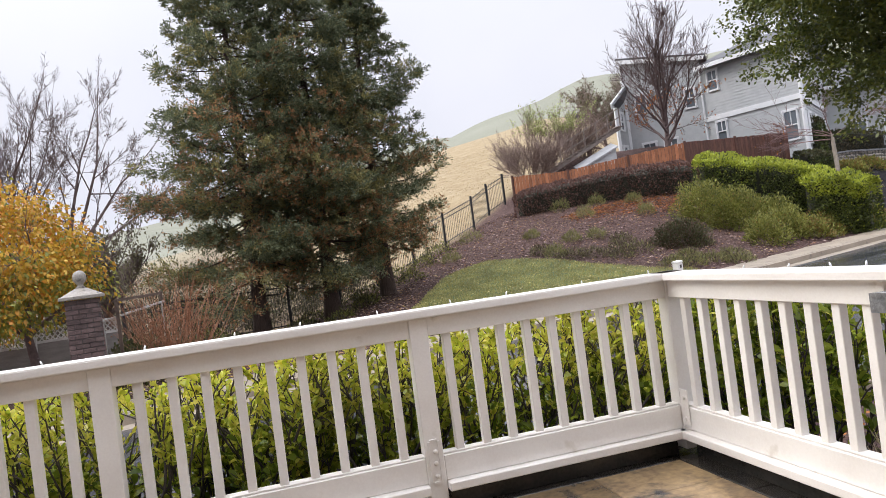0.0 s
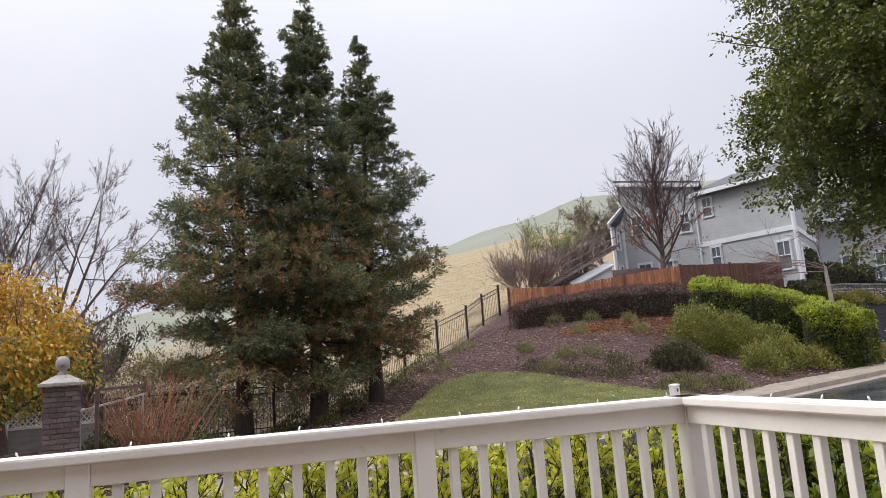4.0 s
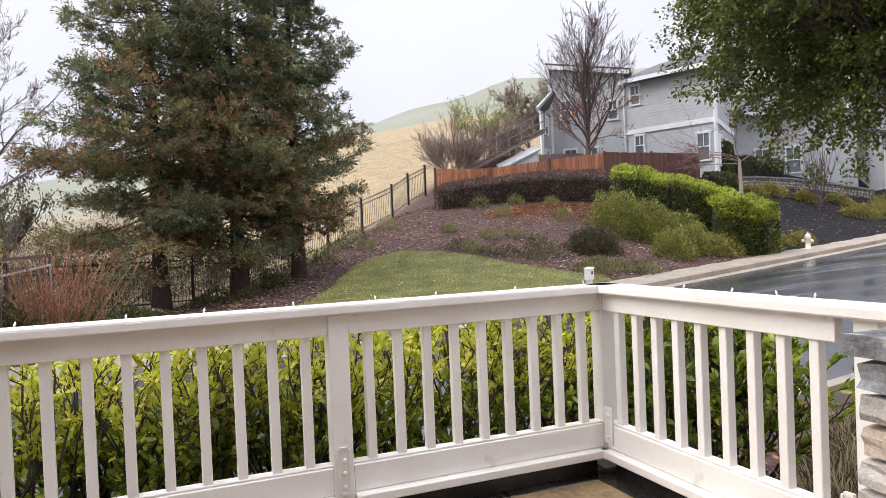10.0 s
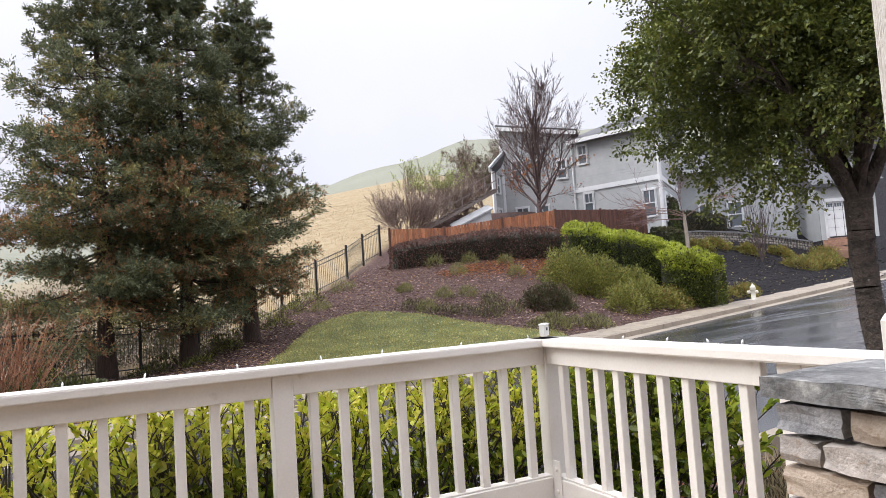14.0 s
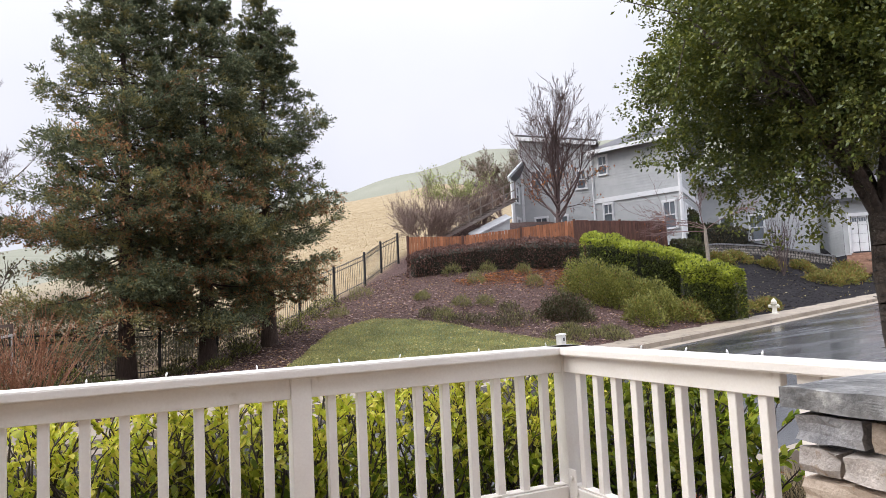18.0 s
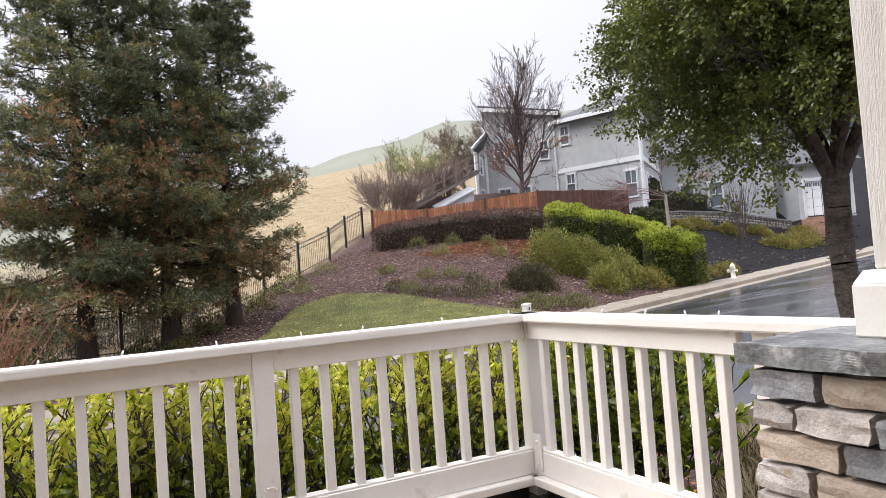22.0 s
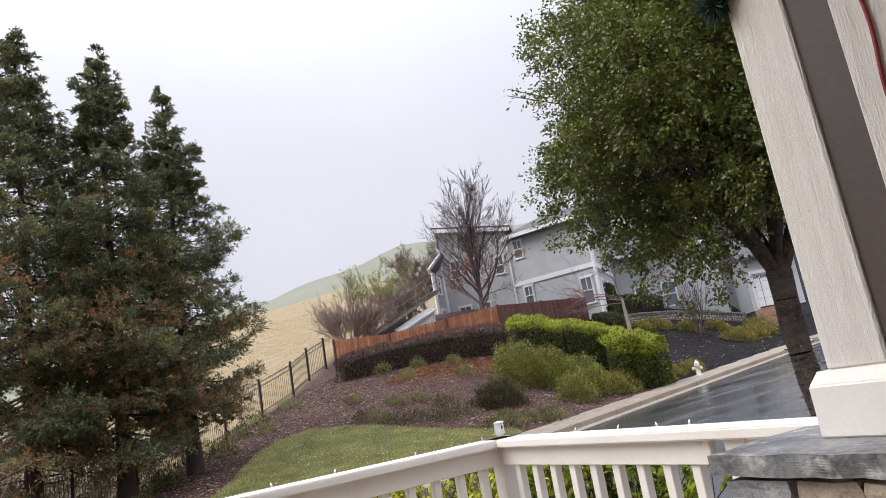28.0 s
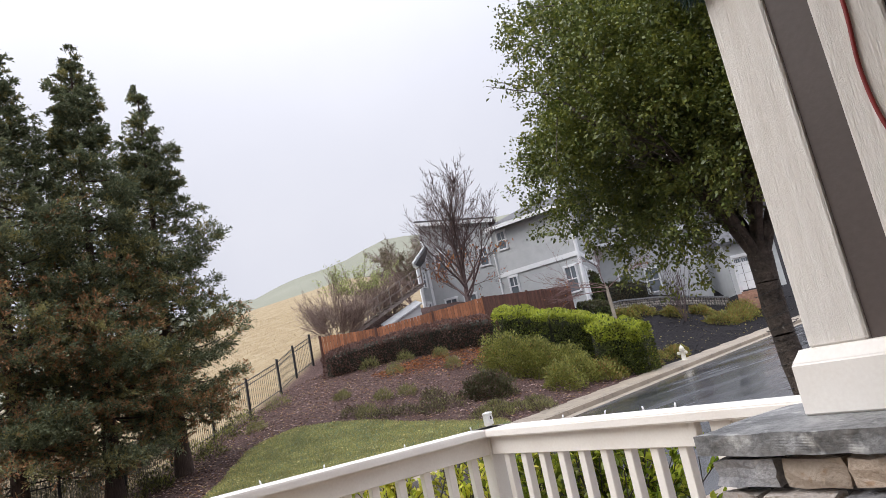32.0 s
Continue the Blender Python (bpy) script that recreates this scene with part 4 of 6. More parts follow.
def street_tree(at, label):
    rng = np.random.default_rng(77)
    t = thing("street_tree", label, "tree", at=at)
    segs, tips = [], []
    p = np.array([0.13, -0.19, -0.2])
    trunk = [p]
    for k, (dx, dy, z, r) in enumerate(((0.11, -0.16, 0.35, 0.15), (0.09, -0.12, 0.7, 0.135), (0.10, -0.08, 1.05, 0.145), (0.07, -0.07, 1.4, 0.132), (0.09, -0.04, 1.7, 0.145), (0.07, -0.06, 2.05, 0.14), (0.08, -0.06, 2.4, 0.15))):
        q = np.array([dx, dy, z])
        segs.append((p, q, 0.20 if k == 0 else prev_r, r))
        p, prev_r = q, r
    n_trunk = len(segs)
    fork = p
    for way, ln, r in (((-0.50, 0.42, 1.0), 2.1, 0.11), ((0.03, 0.06, 1.0), 2.0, 0.105), ((0.46, -0.38, 0.95), 1.9, 0.095), ((-0.25, -0.5, 1.5), 1.7, 0.055), ((0.3, 0.6, 1.5), 1.8, 0.055), ((-0.7, 0.1, 1.4), 1.9, 0.055)):
        a, b = grow(rng, fork - np.array([0, 0, 0.08]), way, ln, r, 3, fan=0.50, up=0.12, keep=0.62, kids=(2, 4), steps=4, wob=0.09, low=0.45)
        segs += [q for q in a if np.linalg.norm((np.array(q[1]) - np.array([0.05, 0.1, 4.3])) / np.array([1.95, 1.95, 2.2])) < 1]
    part("trunk", tubes("trunk", segs[:n_trunk], [M["bark"]], 16), None, t)
    part("bough_frame", tubes("bough_frame", segs[n_trunk:], [M["bark"]], 5), None, t)
    # leafy shoots cover many overlapping lobes
    centre, size = np.array([0.0, 0.1, 4.8]), np.array([2.2, 2.2, 2.45])
    pl, wy, kd, shoots = [], [], [], []
    lobes = []
    while len(lobes) < 152:
        u = unit(rng.normal(size=3))
        c = centre + u * size * (0.42 if len(lobes) < 36 else rng.uniform(0.68, 1.0))
        lat_ = 0.64 * c[0] - 0.77 * c[1]
        if c[2] < (2.55 if lat_ < -0.6 else 3.25 if lat_ < 0.8 else 2.9):
            continue
        lobes.append((c, rng.uniform(0.34, 0.66), rng.random()))
    for c, big, tint in lobes:
        for _ in range(70):
            v = unit(rng.normal(size=3) + np.array([0, 0, 0.45]))
            q = c + v * big * np.array([1, 1, 0.78]) * rng.uniform(0.55, 1.0) ** 0.5 * (1 + 0.4 * noise.noise(Vector(v) * 3 + Vector(c)))
            d = unit(v + 0.5 * unit(q - centre) + rng.normal(0, 0.45, 3))
            ln = rng.uniform(0.12, 0.34)
            m = 28
            w = rng.random((m, 1))
            pl.append(q + d * ln * w + rng.normal(0, 0.035, (m, 3)))
            wy.append(d * 0.6 + rng.normal(0, 0.65, (m, 3)))
            kd.append((rng.random(m) < (0.55 if tint < 0.35 else 0.16)).astype(int))
    # long leafy sprigs that stick out of the outline
    for _ in range(110):
        u = unit(rng.normal(size=3))
        if u[2] < -0.35:
            continue
        c = centre + u * (size + 0.22)
        d = unit(u + rng.normal(0, 0.45, 3) + np.array([0, 0, 0.2]))
        ln = rng.uniform(0.25, 0.6)
        run = np.linspace(-0.7, 1, 46)[:, None]
        shoots.append((c - d * 0.3, c + d * ln * 0.5, 0.009, 0.006))
        shoots.append((c + d * ln * 0.5, c + d * ln, 0.006, 0.004))
        pl.append(c + d * ln * run + rng.normal(0, 0.05, (46, 3)))
        wy.append(d * 0.3 + rng.normal(0, 0.9, (46, 3)))
        kd.append(np.zeros(46, int))
    tagged(part("sprig_growth", tubes("sprig_growth", shoots, [M["bark"]], 4), None, t), kind="stuff")
    pl, wy, kd = np.concatenate(pl), np.concatenate(wy), np.concatenate(kd)
    part("crown", quads("crown", spray_quads(rng, pl, wy, 0.053, 0.033), [OAK, OAK_L], kd), None, t)
    # a light string wound round the trunk
    wire = []
    last = None
    for k in range(150):
        z = 0.15 + 1.85 * k / 150
        a = k * 0.55
        r = 0.165
        q = np.array([0.115 - 0.02 * z + math.cos(a) * r, -0.175 + 0.06 * z + math.sin(a) * r, z])
        if last is not None:
            wire.append((last, q, 0.003, 0.003))
        last = q
        if k % 2:
            o = np.array([math.cos(a), math.sin(a), 0.2])
            wire.append((q, q + o * 0.035, 0.006, 0.003))
    part("light_string", tubes("light_string", wire, [M["iron"]], 4), None, t, "dark string of small lights wound round the trunk")
    return t


street_tree((5.63, 1.98, land_z(5.63, 1.98)), "broad evergreen street tree with a forked grey trunk")

# ---- bare trees and shrubs on the bank ----
ORANGE = leafy("autumn_leaf", [(0.35, 0.11, 0.03), (0.45, 0.17, 0.04), (0.30, 0.08, 0.03), (0.42, 0.24, 0.06)], 0.6, 0.3)
PALEGREEN = leafy("pale_leaf", [(0.30, 0.34, 0.12), (0.40, 0.44, 0.17), (0.24, 0.28, 0.09)], 0.6, 0.4)
SCRUBLEAF = leafy("brown_green_leaf", [(0.13, 0.115, 0.070), (0.18, 0.155, 0.095), (0.11, 0.11, 0.06)], 0.7, 0.3)
GREYLEAF = leafy("grey_green_leaf", [(0.08, 0.085, 0.055), (0.12, 0.125, 0.08), (0.06, 0.065, 0.045)], 0.7, 0.2)


def fan_stems(n, length, radius, lean, seed, up=1.0):
    r = random.Random(seed)
    out = []
    for k in range(n):
        a = 6.283 * (k + r.random() * 0.6) / n
        w = lean * r.uniform(0.45, 1.1)
        out.append(((w * math.cos(a), w * math.sin(a), up), length * r.uniform(0.85, 1.15), radius * r.uniform(0.7, 1.1)))
    return out


MAPLEBARK = surface("maple_bark", (0.062, 0.040, 0.038), (0.135, 0.090, 0.084), 8, 0.75, 0.6, 40)
PINKTWIG = surface("pinkish_twigs", (0.16, 0.095, 0.085), (0.26, 0.165, 0.15), 3, 0.8, 0.2, 30)
PALETWIG = surface("pale_twigs", (0.17, 0.12, 0.10), (0.30, 0.22, 0.185), 3, 0.8, 0.2, 30)


def leader_stems(n, height, spread, seed):
    """A leader and side limbs that leave it all the way up, the lowest the longest."""
    r = random.Random(seed)
    out = [((0.02, 0, 1), height * 0.44, 0.16)]
    for k in range(n):
        z = 0.9 + (height * 0.62) * (k / n) ** 1.15
        a = k * 2.4 + r.uniform(-0.4, 0.4)
        ln = spread * (1 - 0.45 * k / n) * r.uniform(0.85, 1.1)
        out.append(((math.cos(a) * 0.95, math.sin(a) * 0.95, 0.80 + 0.55 * k / n), ln, 0.075 * (1 - 0.55 * k / n), z))
    return out


bare_tree("maple_tree", "leafless purple-brown maple with a few last orange leaves low down", (19.95, 29.1, 4.6), leader_stems(24, 9.0, 3.3, 2), 41, 3, (ORANGE, 420, 0.13, 0.9, 3.8), bark=MAPLEBARK, twig_min=0.008, fan=0.40, up=0.10, keep=0.55, kids=(4, 6), wob=0.09, thin=0.5, low=0.2)
bare_tree("vase_shrub", "leafless vase-shaped tan shrub by the wooden fence", (12.05, 29.55, 4.0), fan_stems(22, 1.5, 0.036, 0.85, 5), 42, 3, None, bark=PALETWIG, twig_min=0.006, thin=0.55, fan=0.34, up=0.10, keep=0.70, kids=(4, 6), wob=0.07)
bare_tree("leafy_shrub", "thinning pale green shrub behind the wooden fence", (14.55, 31.5, 4.3), fan_stems(12, 2.4, 0.04, 0.45, 6), 43, 3, (PALEGREEN, 3000, 0.09, 2.9, 6.4), bark=PALETWIG, twig_min=0.006, fan=0.35, up=0.2, keep=0.55, kids=(3, 5), wob=0.08)
bare_tree("brushy_shrub", "leafless brown brushy shrub beside the house", (16.3, 32.0, 4.4), fan_stems(18, 2.15, 0.036, 0.55, 7), 44, 3, None, bark=PALETWIG, twig_min=0.006, fan=0.34, up=0.16, keep=0.58, kids=(4, 6), wob=0.08)
bare_tree("bare_tree", "rounded tree with dense brown twigs beside the house", (20.9, 36.9, 4.6), [((0, 0, 1), 3.2, 0.2)] + [(w, l, r, 2.9) for w, l, r in fan_stems(12, 2.0, 0.09, 0.95, 8)], 45, 4, (SCRUBLEAF, 6500, 0.10, 3.4, 8.0), bark=PALETWIG, twig_min=0.008, fan=0.42, up=0.04, keep=0.62, kids=(3, 4), wob=0.1)
PALEBARK = surface("pale_smooth_bark", (0.24, 0.20, 0.155), (0.38, 0.33, 0.27), 6, 0.7, 0.4, 40)
ARCHES = [((-0.85, 0.55, 0.22), 2.2, 0.032, 2.0), ((-0.75, 0.25, 0.40), 2.0, 0.030, 2.1), ((-0.7, 0.75, 0.45), 2.1, 0.030, 2.15), ((-0.9, 0.5, 0.6), 1.9, 0.028, 2.2), ((0.7, -0.4, 0.6), 1.6, 0.028, 2.1), ((-0.2, 0.3, 1.0), 1.4, 0.028, 2.2)]
slim_at = (25.1, 23.5, land_z(25.1, 23.5))
slim = bare_tree("slim_tree", "slim pale-trunked tree with long thin arching leafless boughs", slim_at, ARCHES, 46, 3, (ORANGE, 50, 0.11, 1.4, 3.2), bark=PINKTWIG, twig_min=0.007, fan=0.30, up=-0.02, keep=0.66, kids=(3, 4), wob=0.10)
slim.children[0].name = "twig_growth"
tagged(slim.children[0], kind="stuff")
part("trunk", tubes("trunk", [((0, 0, -0.2), (0.03, 0, 0.9), 0.12, 0.10), ((0.03, 0, 0.9), (0, 0.02, 1.7), 0.10, 0.09), ((0, 0.02, 1.7), (-0.02, 0, 2.25), 0.09, 0.06)], [PALEBARK], 10), None, slim)
bare_tree("bare_tree", "tall leafless tree with a rounded fan of fine twigs", (-13.6, 34.2, 0.2), [((0, 0, 1), 2.6, 0.26)] + [(w, l, r, 2.2) for w, l, r in fan_stems(11, 5.4, 0.11, 0.66, 10)], 47, 5, None, twig_min=0.0062, thin=0.55, fan=0.42, up=0.08, keep=0.53, kids=(3, 4), wob=0.05, low=0.30, steps=2)
bare_tree("bare_tree", "leafless tree reaching over beside the redwoods", (-11.0, 35.0, 0.4), [((0.1, 0, 1), 3.2, 0.22)] + [(w, l, r, 2.8) for w, l, r in (((0.42, 0.0, 1), 5.2, 0.11), ((0.05, 0.1, 1), 5.4, 0.11), ((1.0, 0.1, 0.55), 4.2, 0.09), ((0.75, 0.3, 1.0), 4.8, 0.10))], 48, 5, None, twig_min=0.0062, thin=0.55, fan=0.42, up=0.06, keep=0.53, kids=(3, 4), wob=0.05, low=0.28, steps=2)
bare_tree("bare_tree", "far leafless tree behind the yellow tree", (-20.0, 38.0, 0.2), fan_stems(6, 3.4, 0.17, 0.6, 14), 49, 4, None, twig_min=0.012, fan=0.36, up=0.2, keep=0.64, kids=(3, 4), wob=0.1)
bare_tree("brushy_tree", "grey-green scrubby tree beyond the gate", (-6.4, 18.9, -0.4), [((0, 0, 1), 1.5, 0.12)] + [(w, l, r, 1.0) for w, l, r in fan_stems(9, 1.4, 0.06, 0.9, 15)], 50, 3, (SCRUBLEAF, 3400, 0.10, 1.2, 5.4), twig_min=0.008, fan=0.42, up=0.2, keep=0.66, kids=(3, 4), wob=0.12)
bare_tree("brushy_tree", "grey-green scrubby tree beyond the gate", (-8.0, 20.4, -0.4), [((0, 0, 1), 1.5, 0.12)] + [(w, l, r, 1.0) for w, l, r in fan_stems(9, 1.5, 0.06, 0.9, 16)], 51, 3, (SCRUBLEAF, 3400, 0.10, 1.2, 5.4), twig_min=0.008, fan=0.42, up=0.2, keep=0.66, kids=(3, 4), wob=0.12)
REDTWIG = surface("red_twigs", (0.22, 0.095, 0.05), (0.38, 0.185, 0.10), 4, 0.7, 0.2, 30)
for k, (x, y) in enumerate(((-4.0, 11.2), (-3.6, 11.4))):
    bare_tree("twig_shrub", "open spray of bare arching reddish-brown twigs", (x, y, -0.45), fan_stems(40, 1.2, 0.009, 0.75, 20 + k), 60 + k, 1, (REDTWIG, 160, 0.05, 0.3, 1.2), "red twig thicket", bark=REDTWIG, twig_min=0.005, fan=0.24, up=0.10, keep=0.72, kids=(2, 3), wob=0.06, steps=4)
bare_tree("stem_shrub", "leafless many-stemmed brown shrub in black mulch", (30.2, 23.2, 1.95), fan_stems(18, 1.7, 0.022, 0.34, 30), 64, 2, None, bark=M["twig"], twig_min=0.007, fan=0.2, up=0.3, keep=0.7, kids=(2, 3), wob=0.05)

# ---- yellow tree by the gate ----
YEL = leafy("yellow_leaf", [(0.50, 0.29, 0.03), (0.62, 0.41, 0.05), (0.54, 0.20, 0.03), (0.40, 0.29, 0.05), (0.58, 0.36, 0.04)], 0.5, 0.35)
YELGREEN = leafy("turning_leaf", [(0.18, 0.19, 0.03), (0.30, 0.29, 0.05), (0.13, 0.15, 0.03)], 0.5, 0.3)


def yellow_tree(at):
    rng = np.random.default_rng(90)
    t = thing("maple_tree", "small maple in yellow and orange autumn leaf", "tree", at=at)
    segs, tips = [], []
    a, b = [((0, 0, -0.2), (0.0, 0, 0.8), 0.09, 0.075), ((0, 0, 0.8), (-0.08, 0, 1.35), 0.075, 0.06)], []
    segs += a
    for way, ln, r in (((0.6, 0.2, 0.7), 1.2, 0.05), ((-0.6, -0.3, 0.8), 1.3, 0.05), ((-0.1, 0.5, 1), 1.3, 0.05), ((0.2, -0.5, 0.9), 1.1, 0.045)):
        a, b = grow(rng, (-0.06, 0, 1.2), way, ln, r, 3, fan=0.5, up=0.05, keep=0.68, kids=(2, 4), wob=0.15)
        segs += a
    part("trunk", tubes("trunk", segs[:2], [MAPLEBARK], 10), None, t)
    part("bough_frame", tubes("bough_frame", segs[2:], [MAPLEBARK], 4), None, t)
    pl, wy, kd = [], [], []
    for _ in range(1500):
        u = unit(rng.normal(size=3))
        c = np.array([-0.75, 0.0, 2.1]) + u * np.array([1.95, 1.7, 1.75]) * rng.uniform(0.4, 1.0) ** 0.5 * (1 + 0.15 * noise.noise(Vector(u) * 3))
        if c[2] < 1.35 or (c[2] < 1.8 and c[0] > 0.2) or noise.noise(Vector(c) * 1.3) < -0.2:
            continue
        m = rng.integers(20, 36)
        off = rng.normal(size=(m, 3)) * np.array([0.16, 0.16, 0.12])
        pl.append(c + off)
        wy.append(unit(off) + np.array([0, 0, -0.7]) + rng.normal(0, 0.4, (m, 3)))
        kd.append((rng.random(m) > 0.14 + 0.78 * smooth(1.3, 2.4, c[2] - 0.25 * c[0] + rng.normal(0, 0.35))).astype(int))
    pl, wy, kd = np.concatenate(pl), np.concatenate(wy), np.concatenate(kd)
    part("crown", quads("crown", leaf_quads(rng, pl, wy, 0.084, 0.054, 0.15, 0.2), [YEL, YELGREEN], kd), None, t)


yellow_tree((-5.95, 10.3, land_z(-5.95, 10.3)))


# ---- lawn ----
def in_lawn(x, y):
    """The lawn: a rounded patch behind the pavement."""
    lo = far_kerb(x) + 1.65
    hi = 14.0 + 6.2 * smooth(0.5, 5.0, x) - 5.6 * smooth(5.6, 10.2, x)
    return 0.6 < x < 10.3 and lo < y < hi + 0.25 * noise.noise((x * 0.8, y * 0.8, 7))


lx, ly = list(np.arange(0, 10.6, 0.2)), list(np.arange(9.5, 21, 0.2))
lv, lf = grid_sheet("lawn", lx, ly, lambda x, y: land_z(x, y) + 0.025, in_lawn)
tagged(part("lawn", mesh_from("lawn", lv, lf, [M["lawn"]], smooth=True), None), "mown green lawn strewn with yellow leaves", "lawn", kind="structure")
rng = np.random.default_rng(15)


def scatter(count, box, ok):
    out = []
    while len(out) < count:
        for x, y in zip(rng.uniform(box[0], box[1], count), rng.uniform(box[2], box[3], count)):
            if ok(x, y):
                out.append((x, y, land_z(x, y)))
                if len(out) >= count:
                    break
    return np.array(out)


GRASS = leafy("grass_blade", [(0.26, 0.26, 0.085), (0.36, 0.335, 0.12), (0.47, 0.41, 0.185), (0.28, 0.275, 0.092)], 0.6, 0.4)
p = scatter(42000, (0.4, 10.4, 9.8, 21), in_lawn)
p[:, 2] += 0.02
tagged(part("grass", quads("grass", leaf_quads(rng, p, rng.normal(0, 0.45, p.shape) + np.array([0, 0, 1.0]), 0.07, 0.014), [GRASS]), None), "short green lawn grass", "grass", kind="stuff")
DRYGRASS = leafy("dry_grass_blade", [(0.25, 0.185, 0.09), (0.37, 0.29, 0.16), (0.30, 0.23, 0.12), (0.20, 0.155, 0.085)], 0.8, 0.2)
p = scatter(9000, (2.5, 24, 20, 62), lambda x, y: beyond_fence(x, y) > 0.8 and y < 62)
tagged(part("dry_grass", quads("dry_grass", leaf_quads(rng, p, rng.normal(0, 0.5, p.shape) + np.array([0, 0, 1.0]), 0.11, 0.03, 0.2), [DRYGRASS]), None), "pale dry grass covering the hillside", "dry grass", kind="stuff")
FALLEN = leafy("fallen_leaf", [(0.42, 0.28, 0.08), (0.36, 0.15, 0.06), (0.50, 0.40, 0.18), (0.28, 0.12, 0.06)], 0.5, 0.15)
FALLEN_Y = leafy("fallen_yellow_leaf", [(0.55, 0.45, 0.16), (0.62, 0.52, 0.24), (0.50, 0.36, 0.10)], 0.5, 0.15)


def fallen(name, label, pts, size, mat, lift=0.03):
    pts = pts + np.array([0, 0, lift])
    flat = rng.normal(0, 1, pts.shape) * np.array([1, 1, 0.25])
    q = leaf_quads(rng, pts, flat, size, size * 0.75)
    c = q.mean(1, keepdims=True)
    q[..., 2] = c[..., 2] + (q[..., 2] - c[..., 2]) * 0.3
    tagged(part(name, quads(name, q, [mat]), None), label, "fallen leaves", kind="stuff")


def on_bank(x, y):
    return far_kerb(x) + 1.65 < y < 27 and beyond_fence(x, y) < -0.2 and not in_lawn(x, y)


fallen("fallen_leaves", "yellow leaves fallen on the lawn", scatter(1000, (0.4, 10.4, 9.8, 21), in_lawn), 0.07, FALLEN_Y, 0.085)
fallen("fallen_leaves", "brown and orange leaves fallen on the mulch", scatter(8600, (-6, 21, 9, 27), on_bank), 0.085, FALLEN)
fallen("fallen_leaves", "orange leaves drifted below the bronze hedge", scatter(3600, (10.5, 16.5, 19.5, 23.6), lambda x, y: on_bank(x, y) and abs(y - 22.6 + 0.5 * (x - 13.5)) < 1.3 + rng.normal(0, 0.5)), 0.10, ORANGE)
CHIP = leafy("mulch_chip", [(0.032, 0.018, 0.016), (0.095, 0.058, 0.050), (0.23, 0.155, 0.13), (0.062, 0.037, 0.032)], 0.85, 0.0, 0.1)
PALECHIP = leafy("pale_chip", [(0.34, 0.24, 0.22), (0.42, 0.31, 0.27), (0.26, 0.17, 0.17)], 0.6, 0.1)
fallen("mulch_chips", "pale weathered bark chips among the mulch", scatter(3600, (-6, 20, 9, 27.5), on_bank), 0.11, PALECHIP, 0.05)
fallen("mulch_chips", "coarse dark bark chips", scatter(36000, (-6, 20, 9, 27.5), on_bank), 0.075, CHIP)
BLACKCHIP = leafy("black_chip", [(0.008, 0.007, 0.008), (0.022, 0.02, 0.022), (0.015, 0.013, 0.014)], 0.8, 0.0)
fallen("mulch_chips", "coarse black bark chips", scatter(7000, (19.5, 36, 16.5, 26), lambda x, y: y > far_kerb(x) + 1.65), 0.10, BLACKCHIP)
fallen("fallen_leaves", "pale leaves scattered on the black mulch", scatter(320, (20, 34, 16.5, 24), lambda x, y: y > far_kerb(x) + 1.7), 0.11, FALLEN_Y)
fallen("fallen_leaves", "orange leaves fallen on the strip outside the porch", scatter(900, (0.3, 3.4, -2.6, 1.5), lambda x, y: y < near_kerb(x) - 0.25), 0.07, ORANGE)

# ---- shrubs on the bank ----
SAGE = leafy("sage_leaf", [(0.095, 0.105, 0.020), (0.18, 0.19, 0.038), (0.28, 0.27, 0.065), (0.12, 0.135, 0.027)], 0.6, 0.2)
RUSTY = leafy("rusty_leaf", [(0.20, 0.12, 0.035), (0.28, 0.17, 0.05), (0.16, 0.13, 0.035)], 0.6, 0.25)
DARKBUSH = leafy("dark_bush_leaf", [(0.040, 0.045, 0.020), (0.07, 0.072, 0.028), (0.10, 0.08, 0.036)], 0.6, 0.15)
TUFT = leafy("tuft_leaf", [(0.17, 0.17, 0.06), (0.24, 0.23, 0.09), (0.13, 0.14, 0.05), (0.28, 0.25, 0.10)], 0.6, 0.25)
BROWNTUFT = leafy("brown_tuft_leaf", [(0.08, 0.065, 0.04), (0.12, 0.095, 0.055), (0.06, 0.055, 0.035)], 0.7, 0.2)


